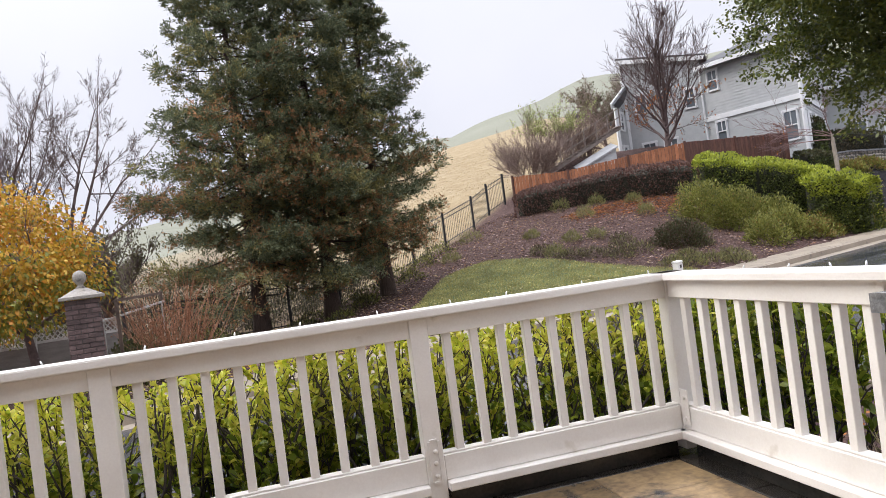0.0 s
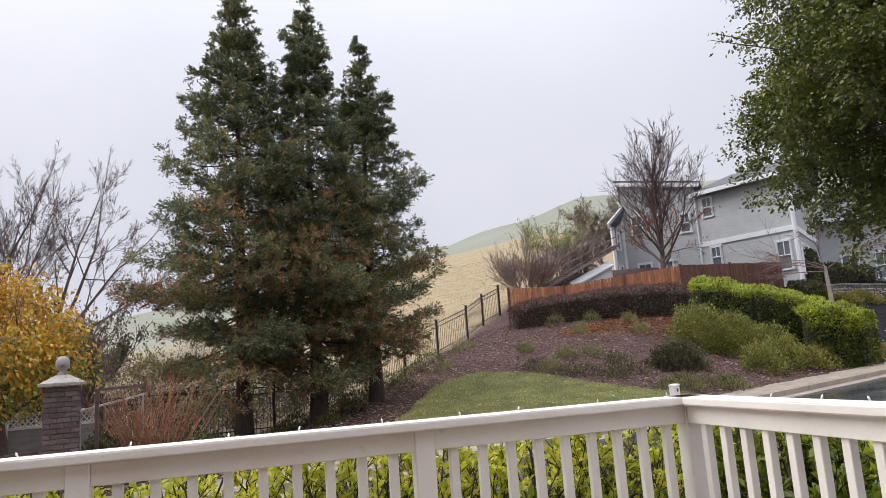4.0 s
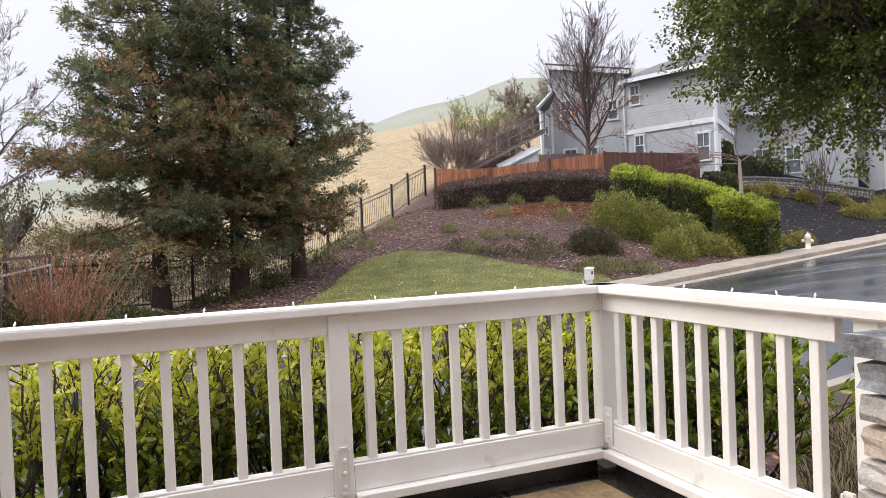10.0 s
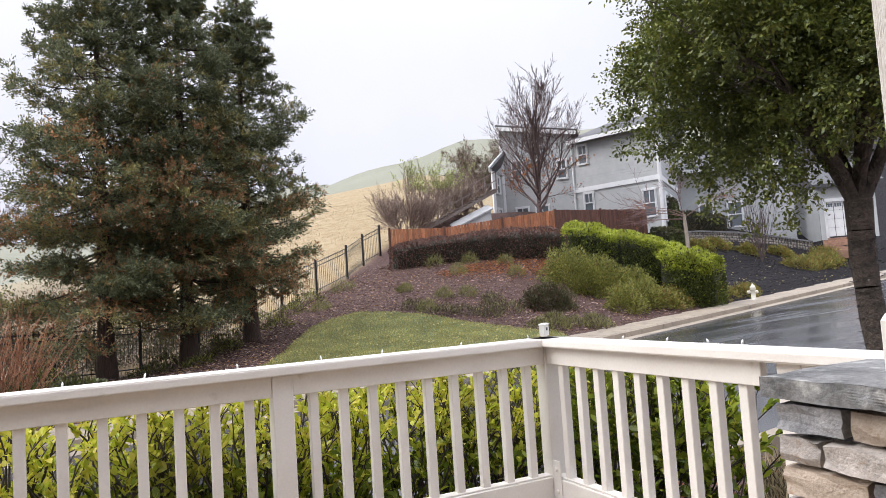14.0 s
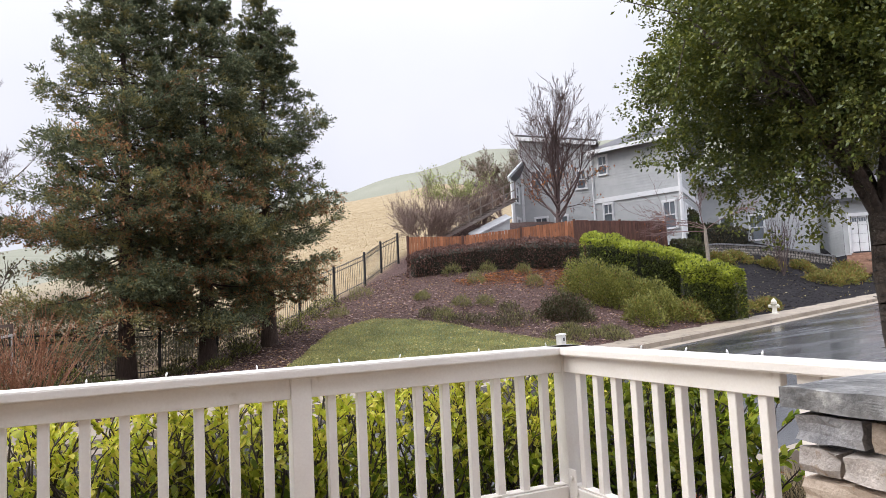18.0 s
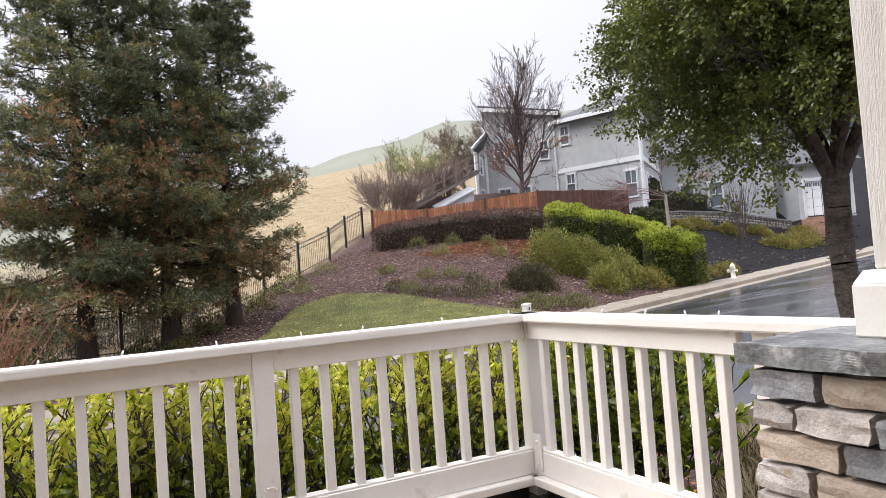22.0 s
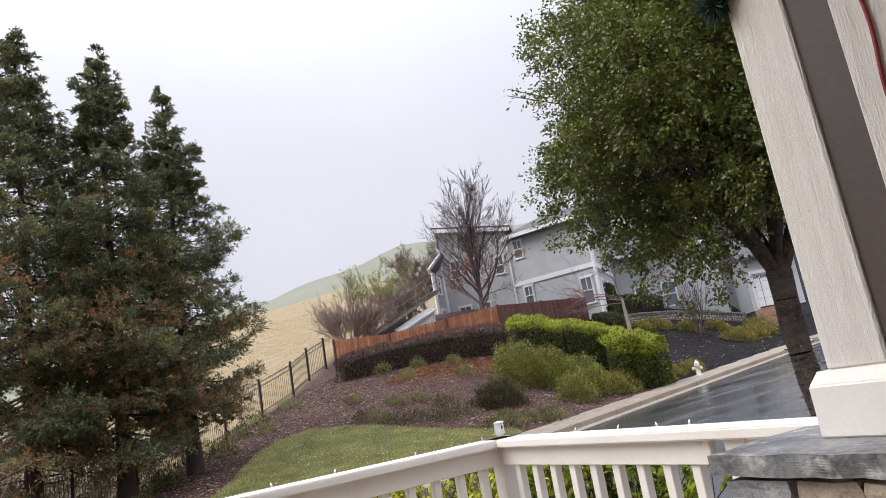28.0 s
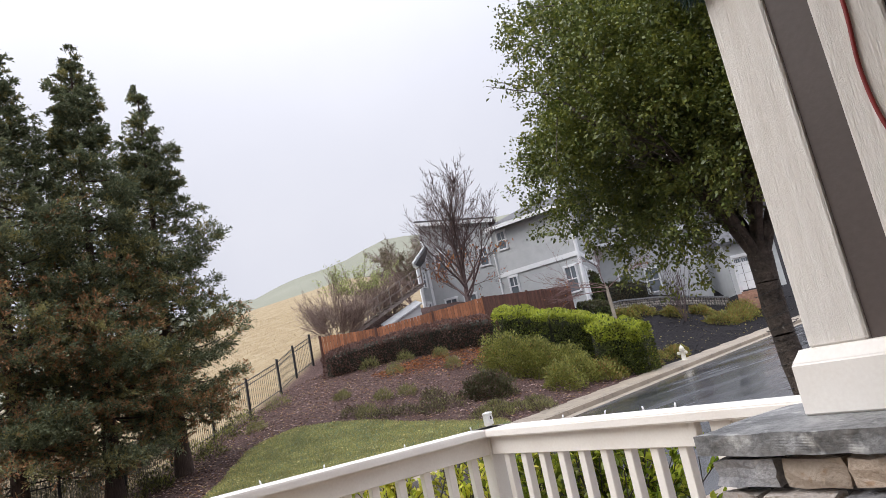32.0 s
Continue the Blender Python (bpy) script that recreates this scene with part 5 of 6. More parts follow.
def mound_shrub(name, label, at, size, mats, count, leaf, seed, upright=0.6, group="", odds=0.0):
    """A loose low shrub: twigs from the root and leaves all through a lumpy dome."""
    r = np.random.default_rng(seed)
    t = thing(name, label, "shrub" if "tuft" not in name else "plant", group, at=(*at, land_z(*at)))
    sx, sy, sz = size
    u = unit(r.normal(size=(count, 3)))
    u[:, 2] = np.abs(u[:, 2])
    lump = np.array([1 + 0.34 * noise.noise(Vector(k) * 2.6 + Vector((seed, 0, 0))) + 0.16 * noise.noise(Vector(k) * 6) for k in u])[:, None]
    pl = u * np.array(size) * lump * (r.uniform(0.25, 1.0, (count, 1)) ** 0.45)
    pl[:, 2] += np.array([land_z(at[0] + a, at[1] + b) for a, b in pl[:, :2]]) - land_z(*at)
    wy = u * 0.8 + np.array([0, 0, upright]) + r.normal(0, 0.4, (count, 3))
    segs = []
    for k in range(max(6, int(10 * sx))):
        e = pl[r.integers(0, count)] * 0.85
        segs.append(((e[0] * 0.15, e[1] * 0.15, -0.05), e, 0.012, 0.005))
    part("twig_spray", tubes("twig_spray", segs, [M["twig"]], 4), None, t)
    part("foliage", quads("foliage", leaf_quads(r, pl, wy, leaf[0], leaf[1], 0.05, 0.2), mats, (r.random(count) < odds).astype(int) if len(mats) > 1 else None), None, t)
    return t


for k, (x, y, sx, sy, sz) in enumerate(((14.6, 19.3, 1.3, 1.2, 1.5), (15.5, 18.5, 1.4, 1.2, 1.3), (14.6, 16.4, 0.75, 0.7, 0.9), (15.8, 16.9, 0.9, 0.8, 0.95), (16.4, 17.8, 1.0, 0.9, 1.1), (16.8, 16.7, 0.75, 0.6, 0.7), (17.6, 16.9, 0.7, 0.55, 0.75))):
    mound_shrub("sage_shrub", "loose feathery sage green shrub on the mulch bank", (x, y), (sx, sy, sz), [SAGE, RUSTY], int(4600 * sx * sy), (0.095, 0.045), 200 + k, 0.45, "sage shrubs", 0.30 if k in (5, 6) else 0.03)
mound_shrub("clipped_bush", "small dark clipped bush with bronze tips", (12.0, 17.4), (0.98, 0.8, 0.86), [DARKBUSH, PURP_T], 5200, (0.08, 0.045), 220, 0.5, "", 0.15)
# tufts on the open mulch
TUFTS = ((11.07, 24.6, .42, .50), (12.5, 23.9, .38, .42), (11.2, 22.6, .36, .48), (13.7, 22.9, .36, .42), (13.1, 21.1, .34, .45), (8.4, 21.8, .30, .30), (9.15, 19.9, .36, .34), (10.05, 19.7, .36, .32), (7.8, 18.5, .42, .38), (6.83, 24.8, .60, .40), (5.15, 22.3, .40, .26))
for k, (x, y, r0, h0) in enumerate(TUFTS):
    mound_shrub("grass_tuft", "small yellow-green tufted plant in the mulch", (x, y), (r0, r0, h0), [TUFT], 420, (0.14, 0.02), 240 + k, 1.0, "tufts on the bank")
for k, (x, y, r0, h0) in enumerate(((7.55, 19.2, .42, .30), (8.2, 18.0, .5, .28), (8.8, 17.6, .5, .3), (10.3, 17.2, .5, .34), (9.9, 17.8, .45, .3), (10.5, 18.7, .45, .28), (9.4, 17.0, .4, .25), (12.4, 16.9, .45, .3))):
    mound_shrub("brown_tuft", "low brownish fading plant at the lawn edge", (x, y), (r0, r0, h0), [BROWNTUFT, TUFT], 420, (0.11, 0.025), 260 + k, 0.8, "fading plants on the bank", 0.25)
for k, (x, y) in enumerate(((10.6, 14.9), (11.4, 15.0), (10.0, 15.0), (12.3, 15.2), (11.0, 15.7), (12.0, 14.6))):
    mound_shrub("grass_tuft", "low light green plant beside the pavement", (x, y), (.45, .4, .24), [TUFT, BROWNTUFT], 420, (0.13, 0.025), 280 + k, 0.9, "tufts by the pavement", 0.35)
# low plants under the redwoods and along the iron fence
for k, (x, y, r0, h0) in enumerate(((0.9, 19.4, .7, .5), (1.5, 20.6, .7, .45), (-0.6, 19.0, .6, .4), (-1.0, 17.6, .6, .3), (3.2, 21.0, .6, .4), (2.9, 22.3, .7, .5), (4.2, 23.2, .7, .45), (5.2, 24.4, .8, .5), (0.2, 17.4, .5, .25), (-3.4, 16.4, .7, .6), (1.2, 18.8, .5, .35))):
    mound_shrub("low_shrub", "low dull green ground-cover shrub beneath the redwoods", (x, y), (r0, r0, h0), [DARKBUSH, SAGE], int(900 * r0), (0.10, 0.03), 300 + k, 0.7, "ground cover by the fence", 0.45 if k > 3 else 0.15)
for k, (x, y, r0, h0) in enumerate(((-4.3, 12.4, .8, .75), (-3.5, 12.0, .7, .6), (-2.6, 12.6, .6, .5), (-4.9, 12.9, .6, .7), (-4.5, 10.8, .5, .8))):
    mound_shrub("low_shrub", "dark green leafy shrub behind the gate pillar", (x, y), (r0, r0, h0), [DARKBUSH, LIME_D], 1500, (0.09, 0.045), 330 + k, 0.6, "shrubs by the gate", 0.4)
# grey scrub on the slope behind the iron fence
SCRUB = leafy("scrub_leaf", [(0.075, 0.072, 0.050), (0.12, 0.110, 0.075), (0.16, 0.14, 0.10), (0.055, 0.055, 0.040)], 0.8, 0.2, 0.2)
for k, (x, y, sx, sz) in enumerate(((-7.6, 20.2, 1.5, 1.7), (-5.2, 20.8, 1.6, 1.8), (-3.2, 21.6, 1.5, 1.5), (-1.2, 22.8, 1.5, 1.4), (0.6, 24.2, 1.3, 1.2), (-9.8, 21.6, 1.7, 2.0), (-12.2, 24.0, 2.0, 2.8), (-2.2, 25.0, 1.8, 2.6), (-6.2, 25.6, 2.2, 3.2), (-14.8, 26.5, 2.2, 3.0), (-4.0, 28.5, 2.4, 3.4), (-9.2, 28.0, 2.4, 3.4), (2.2, 26.0, 1.2, 1.0))):
    mound_shrub("scrub_bush", "grey-brown scrubby bush on the slope behind the fence", (x, y), (sx, sx * .8, sz), [SCRUB, DARKBUSH], 4600, (0.085, 0.035), 400 + k, 0.5, "scrub behind the fence", 0.3)
# right-hand bed
for k, (x, y, sx, sz) in enumerate(((20.1, 17.5, .75, .45), (21.2, 17.9, .7, .4), (22.4, 17.9, .6, .35), (23.3, 18.4, .5, .3), (19.6, 18.2, .7, .4))):
    mound_shrub("trailing_shrub", "sprawling yellowish shrub by the hydrant", (x, y), (sx, sx * .8, sz), [RUSTY, SAGE], 900, (0.11, 0.04), 350 + k, 0.4, "shrubs by the hydrant", 0.6)
for k, (x, y, sx, sz) in enumerate(((31.6, 21.9, 1.1, .6), (33.0, 22.0, 1.1, .6), (34.4, 22.4, 1.0, .6), (30.8, 24.4, .8, .5), (29.3, 25.4, 1.0, .5), (27.6, 25.0, 0.9, .5), (35.8, 23.4, 1.0, .7), (33.0, 24.2, .8, .45))):
    mound_shrub("spreading_shrub", "spreading yellow-green juniper in the black mulch bed", (x, y), (sx, sx * .8, sz), [SAGE, RUSTY], 1300, (0.15, 0.05), 360 + k, 0.4, "junipers", 0.35)
# dry strip outside the porch
STRAW = leafy("straw_blade", [(0.36, 0.29, 0.17), (0.50, 0.42, 0.27), (0.44, 0.36, 0.22), (0.30, 0.25, 0.15)], 0.8, 0.3)
for k, (x, y, r0, h0) in enumerate(((1.55, -0.55, .35, .55), (1.9, -1.0, .32, .5), (1.3, -1.15, .3, .5), (2.2, -0.4, .3, .45), (1.0, -1.6, .3, .5), (1.9, 0.1, .3, .4), (0.75, -0.75, .3, .5), (0.8, -1.25, .28, .45))):
    mound_shrub("dry_tuft", "dry straw-coloured tuft outside the railing", (x, y), (r0, r0, h0), [STRAW, BROWNTUFT], 3200, (0.13, 0.008), 380 + k, 1.0, "dry tufts by the porch", 0.45)

# ---- iron fence ----
iron = thing("iron_fence", "black wrought iron picket fence stepping up the bank", "fence", at=(0, 0, 0))
for (xa, ya), (xb, yb) in zip(FENCE, FENCE[1:]):
    za, zb = land_z(xa, ya), land_z(xb, yb)
    part("post", block(xa - 0.045, xa + 0.045, ya - 0.045, ya + 0.045, za - 0.2, za + 1.52, 0.006), M["iron"], iron)
    for h in (0.18, 1.18, 1.36):
        part("rail", tubes("rail", [((xa, ya, za + h), (xb, yb, zb + h), 0.019, 0.019)], [M["iron"]], 4), None, iron)
    ln = math.hypot(xb - xa, yb - ya)
    m = int(ln / 0.115)
    for k in range(1, m):
        u = k / m
        x, y, zz = xa + (xb - xa) * u, ya + (yb - ya) * u, za + (zb - za) * u
        part("picket", tubes("picket", [((x, y, zz + 0.06), (x, y, zz + 1.42), 0.0075, 0.0075)], [M["iron"]], 4), None, iron)
xb, yb = FENCE[-1]
part("post", block(xb - 0.045, xb + 0.045, yb - 0.045, yb + 0.045, land_z(xb, yb) - 0.2, land_z(xb, yb) + 1.52, 0.006), M["iron"], iron)

# ---- wooden fence ----
wood = thing("wooden_fence", "red-brown stained board fence behind the bronze hedge", "fence")
WOOD = [(10.3, 27.8, 4.53), (12.6, 26.5, 4.42), (15.2, 25.4, 4.70), (17.6, 24.4, 4.95), (20.6, 24.7, 5.0), (24.0, 25.1, 5.05)]
r2 = random.Random(8)
for n_, ((xa, ya, za), (xb, yb, zb)) in enumerate(zip(WOOD, WOOD[1:])):
    ln = math.hypot(xb - xa, yb - ya)
    a = math.atan2(yb - ya, xb - xa)
    m = max(2, int(ln / 0.15))
    for k in range(m):
        u = (k + 0.5) / m
        x, y, zt = xa + (xb - xa) * u, ya + (yb - ya) * u, za + (zb - za) * u + r2.uniform(-0.015, 0.015)
        bm = block(-0.070, 0.070, -0.012, 0.012, -1.75, 0, 0.003)
        bmesh.ops.transform(bm, matrix=pose(x, y, zt, 0, 0, math.degrees(a) + r2.uniform(-1, 1)), verts=bm.verts)
        part("board", bm, M["fence"] if n_ < 3 else M["fencedark"], wood)
    for h in (0.25, 0.9, 1.5):
        q = Vector((-math.sin(a), math.cos(a), 0)) * 0.04
        part("rail", tubes("rail", [((xa + q.x, ya + q.y, za - h), (xb + q.x, yb + q.y, zb - h), 0.035, 0.035)], [M["fencedark"]], 4), None, wood)
    part("post", block(xa - 0.05, xa + 0.05, ya - 0.05, ya + 0.05, za - 1.9, za + 0.06, 0.005), M["fencedark"], wood)
part("beam", block(-0.02, 0.28, -0.6, 0.03, 1.681, 1.95, 0.006), M["white"], col)


def hung_cable(name, label, pts, radius, mat):
    """A cable through points, as a rounded curve turned into a mesh."""
    segs = []
    p = [Vector(q) for q in pts]
    dense = []
    for k in range(len(p) - 1):
        a, b, c, d = p[max(0, k - 1)], p[k], p[k + 1], p[min(len(p) - 1, k + 2)]
        for s in range(8):
            t = s / 8
            dense.append(0.5 * ((2 * b) + (c - a) * t + (2 * a - 5 * b + 4 * c - d) * t * t + (3 * b - a - 3 * c + d) * t ** 3))
    dense.append(p[-1])
    for a, b in zip(dense, dense[1:]):
        segs.append((a, b, radius, radius))
    me = tubes(name, segs, [mat], 8)
    return tagged(part(name, me, None), label, "cable")


REDCABLE = surface("red_cable", (0.17, 0.014, 0.012), (0.25, 0.022, 0.018), 8, 0.4, 0.1, 60)
hung_cable("extension_cable", "red extension cable hanging down the porch post", [(-0.30, -2.33, 2.6), (-0.302, -2.335, 2.15), (-0.303, -2.350, 1.93), (-0.302, -2.338, 1.75), (-0.303, -2.352, 1.60), (-0.302, -2.40, 1.47), (-0.30, -2.46, 1.38)], 0.0055, REDCABLE)
# green tinsel garland round the top of the post
TINSEL = leafy("garland_needle", [(0.012, 0.035, 0.022), (0.02, 0.05, 0.032), (0.03, 0.065, 0.045)], 0.5, 0.1)
gr = np.random.default_rng(5)
gar = thing("garland", "dark green artificial garland hung at the post top", "garland", at=(-0.30, -2.02, 2.12))
cp = np.array([(-0.02 + 0.02 * math.sin(k), 0.06 - 0.10 * k / 30, 0.10 - 0.16 * math.sin(math.pi * k / 30) * 0.4 + 0.5 * (k / 30) ** 3) for k in range(31)])
part("core_wire", tubes("core_wire", [(cp[k], cp[k + 1], 0.008, 0.008) for k in range(30)], [M["iron"]], 5), None, gar)
at_ = np.repeat(cp, 26, axis=0)
part("needle_fringe", quads("needle_fringe", leaf_quads(gr, at_, gr.normal(0, 1, at_.shape), 0.05, 0.007), [TINSEL]), None, gar)

# ---- small lights along the railing ----
BULB = surface("white_bulb", (0.75, 0.75, 0.73), (0.85, 0.85, 0.84), 5, 0.25, 0, 40)
rl = random.Random(6)


def light_string(label, pts):
    t = thing("light_string", label, "string lights", "railing lights")
    part("wire", tubes("wire", [(a, b, 0.0022, 0.0022) for a, b in zip(pts, pts[1:])], [M["iron"]], 4), None, t)
    for p in pts:
        lean = Vector((rl.uniform(-0.35, 0.35), rl.uniform(-0.35, 0.35), 1)).normalized()
        bulb = lathe([(0.0, 0.0), (0.0045, 0.002), (0.004, 0.009), (0.0048, 0.010), (0.0042, 0.015), (0.001, 0.022)], 8)
        m = Matrix.Translation(p) @ lean.to_track_quat("Z", "Y").to_matrix().to_4x4()
        bmesh.ops.transform(bulb, matrix=m, verts=bulb.verts)
        part("bulb", bulb, BULB, t)
    return t


light_string("string of small white bulbs along the front railing", [(-0.095 - 0.36 * k + rl.uniform(-0.07, 0.07), 0.083, 0.958 + rl.uniform(-0.004, 0.004)) for k in range(14)])
light_string("string of small white bulbs along the side railing", [(0.083, -0.5 - 0.24 * k + rl.uniform(-0.06, 0.06), 0.958) for k in range(4)])

# ---- porch back wall and roof, behind the camera ----
wall = tagged(part("wall_porch", block(-9, 0.4, -7.0, -6.8, -0.6, 3.2, 0), M["siding"]), "grey lap-sided house wall behind the porch", "wall", kind="structure")
tagged(part("ceiling", block(-9, 0.1, -6.8, -2.1, 2.95, 3.1, 0), M["trim"]), "white boarded porch ceiling", "ceiling", kind="structure")

# ---- house on the hill ----
GLASS = surface("window_glass", (0.10, 0.12, 0.14), (0.16, 0.18, 0.20), 1, 0.06, 0, 20)


def lapped(name, p0, p1, z0, tops, parent, lap=0.17):
    """A lap-sided wall from p0 to p1. tops: (share, height) pairs of its upper edge."""
    p0, p1 = Vector((*p0, 0)), Vector((*p1, 0))
    d = p1 - p0
    ln = d.length
    d.normalize()
    nrm = Vector((d.y, -d.x, 0))
    def top(u):
        for (ua, za), (ub, zb) in zip(tops, tops[1:]):
            if u <= ub + 1e-6:
                return za + (zb - za) * (u - ua) / (ub - ua)
        return tops[-1][1]
    v, f = [], []
    cuts = sorted({u for u, _ in tops} | {k / 8 for k in range(9)})
    zmax = max(z for _, z in tops)
    z = z0
    while z < zmax:
        for ua, ub in zip(cuts, cuts[1:]):
            ta, tb = top(ua), top(ub)
            if z >= max(ta, tb):
                continue
            za, zb = min(z + lap, ta), min(z + lap, tb)
            if za <= z and zb <= z:
                continue
            a, b = p0 + d * ln * ua, p0 + d * ln * ub
            o = nrm * 0.022
            i = len(v)
            v += [(*(a + o).xy, z), (*(b + o).xy, z), (*b.xy, max(zb, z)), (*a.xy, max(za, z)), (*a.xy, z), (*b.xy, z)]
            f += [(i, i + 1, i + 2, i + 3), (i + 4, i + 5, i + 1, i)]
        z += lap
    return part(name, mesh_from(name, v, f, [M["siding"]]), None, parent)


def slat(p0, p1, w, t, mat, parent, name, label=""):
    """A board with a rectangular section from p0 to p1, its width upright."""
    p0, p1 = Vector(p0), Vector(p1)
    ln = (p1 - p0).length
    bm = block(0, ln, -t / 2, t / 2, -w / 2, w / 2, 0)
    x = (p1 - p0).normalized()
    y = Vector((0, 0, 1)).cross(x)
    y = y.normalized() if y.length > 1e-3 else Vector((0, 1, 0))
    z = x.cross(y)
    m = Matrix.Translation(p0) @ Matrix((x, y, z)).transposed().to_4x4()
    bmesh.ops.transform(bm, matrix=m, verts=bm.verts)
    return part(name, bm, mat, parent, label)


def window_in(parent, p0, p1, s, z, w, h):
    """A white-framed sash window on a wall from p0 to p1, s metres along, its middle at z."""
    a, b = Vector((*p0, 0)), Vector((*p1, 0))
    d = (b - a).normalized()
    nrm = Vector((d.y, -d.x, 0))
    c = a + d * s + nrm * 0.05
    lo, hi = z - h / 2, z + h / 2
    l, r = c - d * w / 2, c + d * w / 2
    pane = part("window", mesh_from("window", [(*l.xy, lo), (*r.xy, lo), (*r.xy, hi), (*l.xy, hi)], [(0, 1, 2, 3)], [GLASS]), None, parent, "dark double-hung window with white casing")
    o = nrm * 0.02
    for q in (l, r):
        slat((*(q + o).xy, lo - 0.08), (*(q + o).xy, hi + 0.1), 0.12, 0.06, M["trim"], pane, "casing")
    for zz, tt in ((lo - 0.03, 0.10), (hi + 0.05, 0.14), (z, 0.06)):
        slat((*(l + o - d * 0.08).xy, zz), (*(r + o + d * 0.08).xy, zz), tt, 0.07, M["trim"], pane, "casing")
    slat((*(c + o * 0.5).xy, z), (*(c + o * 0.5).xy, hi), 0.035, 0.04, M["trim"], pane, "muntin")


house = thing("house", "two-storey grey lap-sided house with white trim on the hill", "house", at=(24.5, 31.7, 4.2))
house.location = (0, 0, 0)
C0, C1, C2, C3 = (21.35, 35.1), (24.5, 31.7), (26.5, 26.5), (33.5, 32.0)
lapped("wall", C0, C1, 4.0, [(0, 11.65), (1, 10.75)], house)
lapped("wall", C1, C2, 4.0, [(0, 10.2), (1, 10.2)], house)
lapped("wall", C2, C3, 3.2, [(0, 10.2), (1, 10.2)], house)
CW = (19.9, 33.9)
lapped("wall", CW, C0, 4.0, [(0, 8.9), (1, 10.0)], house)
part("wall_core", mesh_from("wall_core", [(CW[0], CW[1] + .2, 3.5), (C0[0], C0[1] + .2, 3.5), (30, 42, 3.5), (C3[0], C3[1] + .2, 3.5), (CW[0], CW[1] + .2, 8.8), (C0[0], C0[1] + .2, 10), (30, 42, 10), (C3[0], C3[1] + .2, 10.1)], [(0, 1, 5, 4), (1, 2, 6, 5), (2, 3, 7, 6)], [M["siding"]]), None, house)


def roof_plane(pts, name="roof"):
    v = [Vector(p) for p in pts]
    n_ = (v[1] - v[0]).cross(v[2] - v[0]).normalized() * 0.16
    if n_.z > 0:
        n_ = -n_
    k = len(v)
    part(name, mesh_from(name, [tuple(p) for p in v] + [tuple(p + n_) for p in v], [tuple(range(k)), tuple(range(2 * k - 1, k - 1, -1))] + [(i, (i + 1) % k, k + (i + 1) % k, k + i) for i in range(k)], [M["roof"]]), None, house)


C4 = (38.6, 27.2)
lapped("wall", C3, C4, 3.0, [(0, 8.6), (1, 8.6)], house)
back = (7.0, 7.5)
roof_plane([(C0[0] - 0.4, C0[1] - 0.2, 11.95), (C1[0] + 0.1, C1[1] - 0.5, 10.95), (C1[0] + back[0], C1[1] + back[1], 10.9), (C0[0] + back[0], C0[1] + back[1], 11.9)])
roof_plane([(C1[0] - 0.55, C1[1] - 0.2, 10.25), (C2[0] - 0.5, C2[1] - 0.35, 10.25), (C2[0] + 4.2, C2[1] + 1.6, 12.0), (C1[0] + 4.2, C1[1] + 1.6, 12.0)])
roof_plane([(C2[0] - 0.5, C2[1] - 0.5, 10.22), (C3[0], C3[1] - 0.6, 10.22), (C3[0] - 2, C3[1] + 3.5, 12.0), (C2[0] + 4.2, C2[1] + 1.6, 12.0)])
roof_plane([(CW[0] - 0.75, CW[1] - 0.9, 8.75), (C0[0] - 0.15, C0[1] - 0.5, 10.15), (C0[0] + 4, C0[1] + 5, 10.15), (CW[0] + 4, CW[1] + 5, 8.75)])
roof_plane([(C3[0] - 0.6, C3[1] - 0.6, 8.5), (C4[0] + 0.3, C4[1] - 0.6, 8.5), (C4[0] + 3.2, C4[1] + 2.6, 10.2), (C3[0] + 2.6, C3[1] + 2.8, 10.2)])
# fascia, rakes, corner boards, belt
slat((C3[0] - 0.6, C3[1] - 0.63, 8.38), (C4[0] + 0.3, C4[1] - 0.63, 8.38), 0.22, 0.05, M["trim"], house, "fascia")
slat((C0[0] - 0.42, C0[1] - 0.22, 11.70), (C1[0] - 0.02, C1[1] - 0.52, 10.72), 0.24, 0.05, M["trim"], house, "rake_board")
slat((C1[0] - 0.58, C1[1] - 0.2, 10.1), (C2[0] - 0.53, C2[1] - 0.35, 10.1), 0.24, 0.05, M["trim"], house, "fascia")
slat((CW[0] - 0.8, CW[1] - 0.95, 8.6), (C0[0] - 0.2, C0[1] - 0.55, 10.0), 0.34, 0.06, M["trim"], house, "rake_board")
for (x, y), zt in ((C0, 11.5), (C2, 10.1), (CW, 8.7)):
    part("corner_board", block(x - 0.1, x + 0.08, y - 0.12, y + 0.02, 3.6, zt, 0), M["trim"], house)
slat((C1[0] - 0.05, C1[1] - 0.02, 7.12), (C2[0] - 0.05, C2[1] - 0.05, 7.12), 0.28, 0.06, M["trim"], house, "belt_board")
slat((C2[0] + 0.02, C2[1] - 0.05, 7.12), (C3[0], C3[1] - 0.05, 7.12), 0.28, 0.06, M["trim"], house, "belt_board")
part("downspout", tubes("downspout", [((C1[0] - 0.12, C1[1] - 0.05, 3.8), (C1[0] - 0.12, C1[1] - 0.05, 10.1), 0.05, 0.05)], [M["trim"]], 8), None, house)
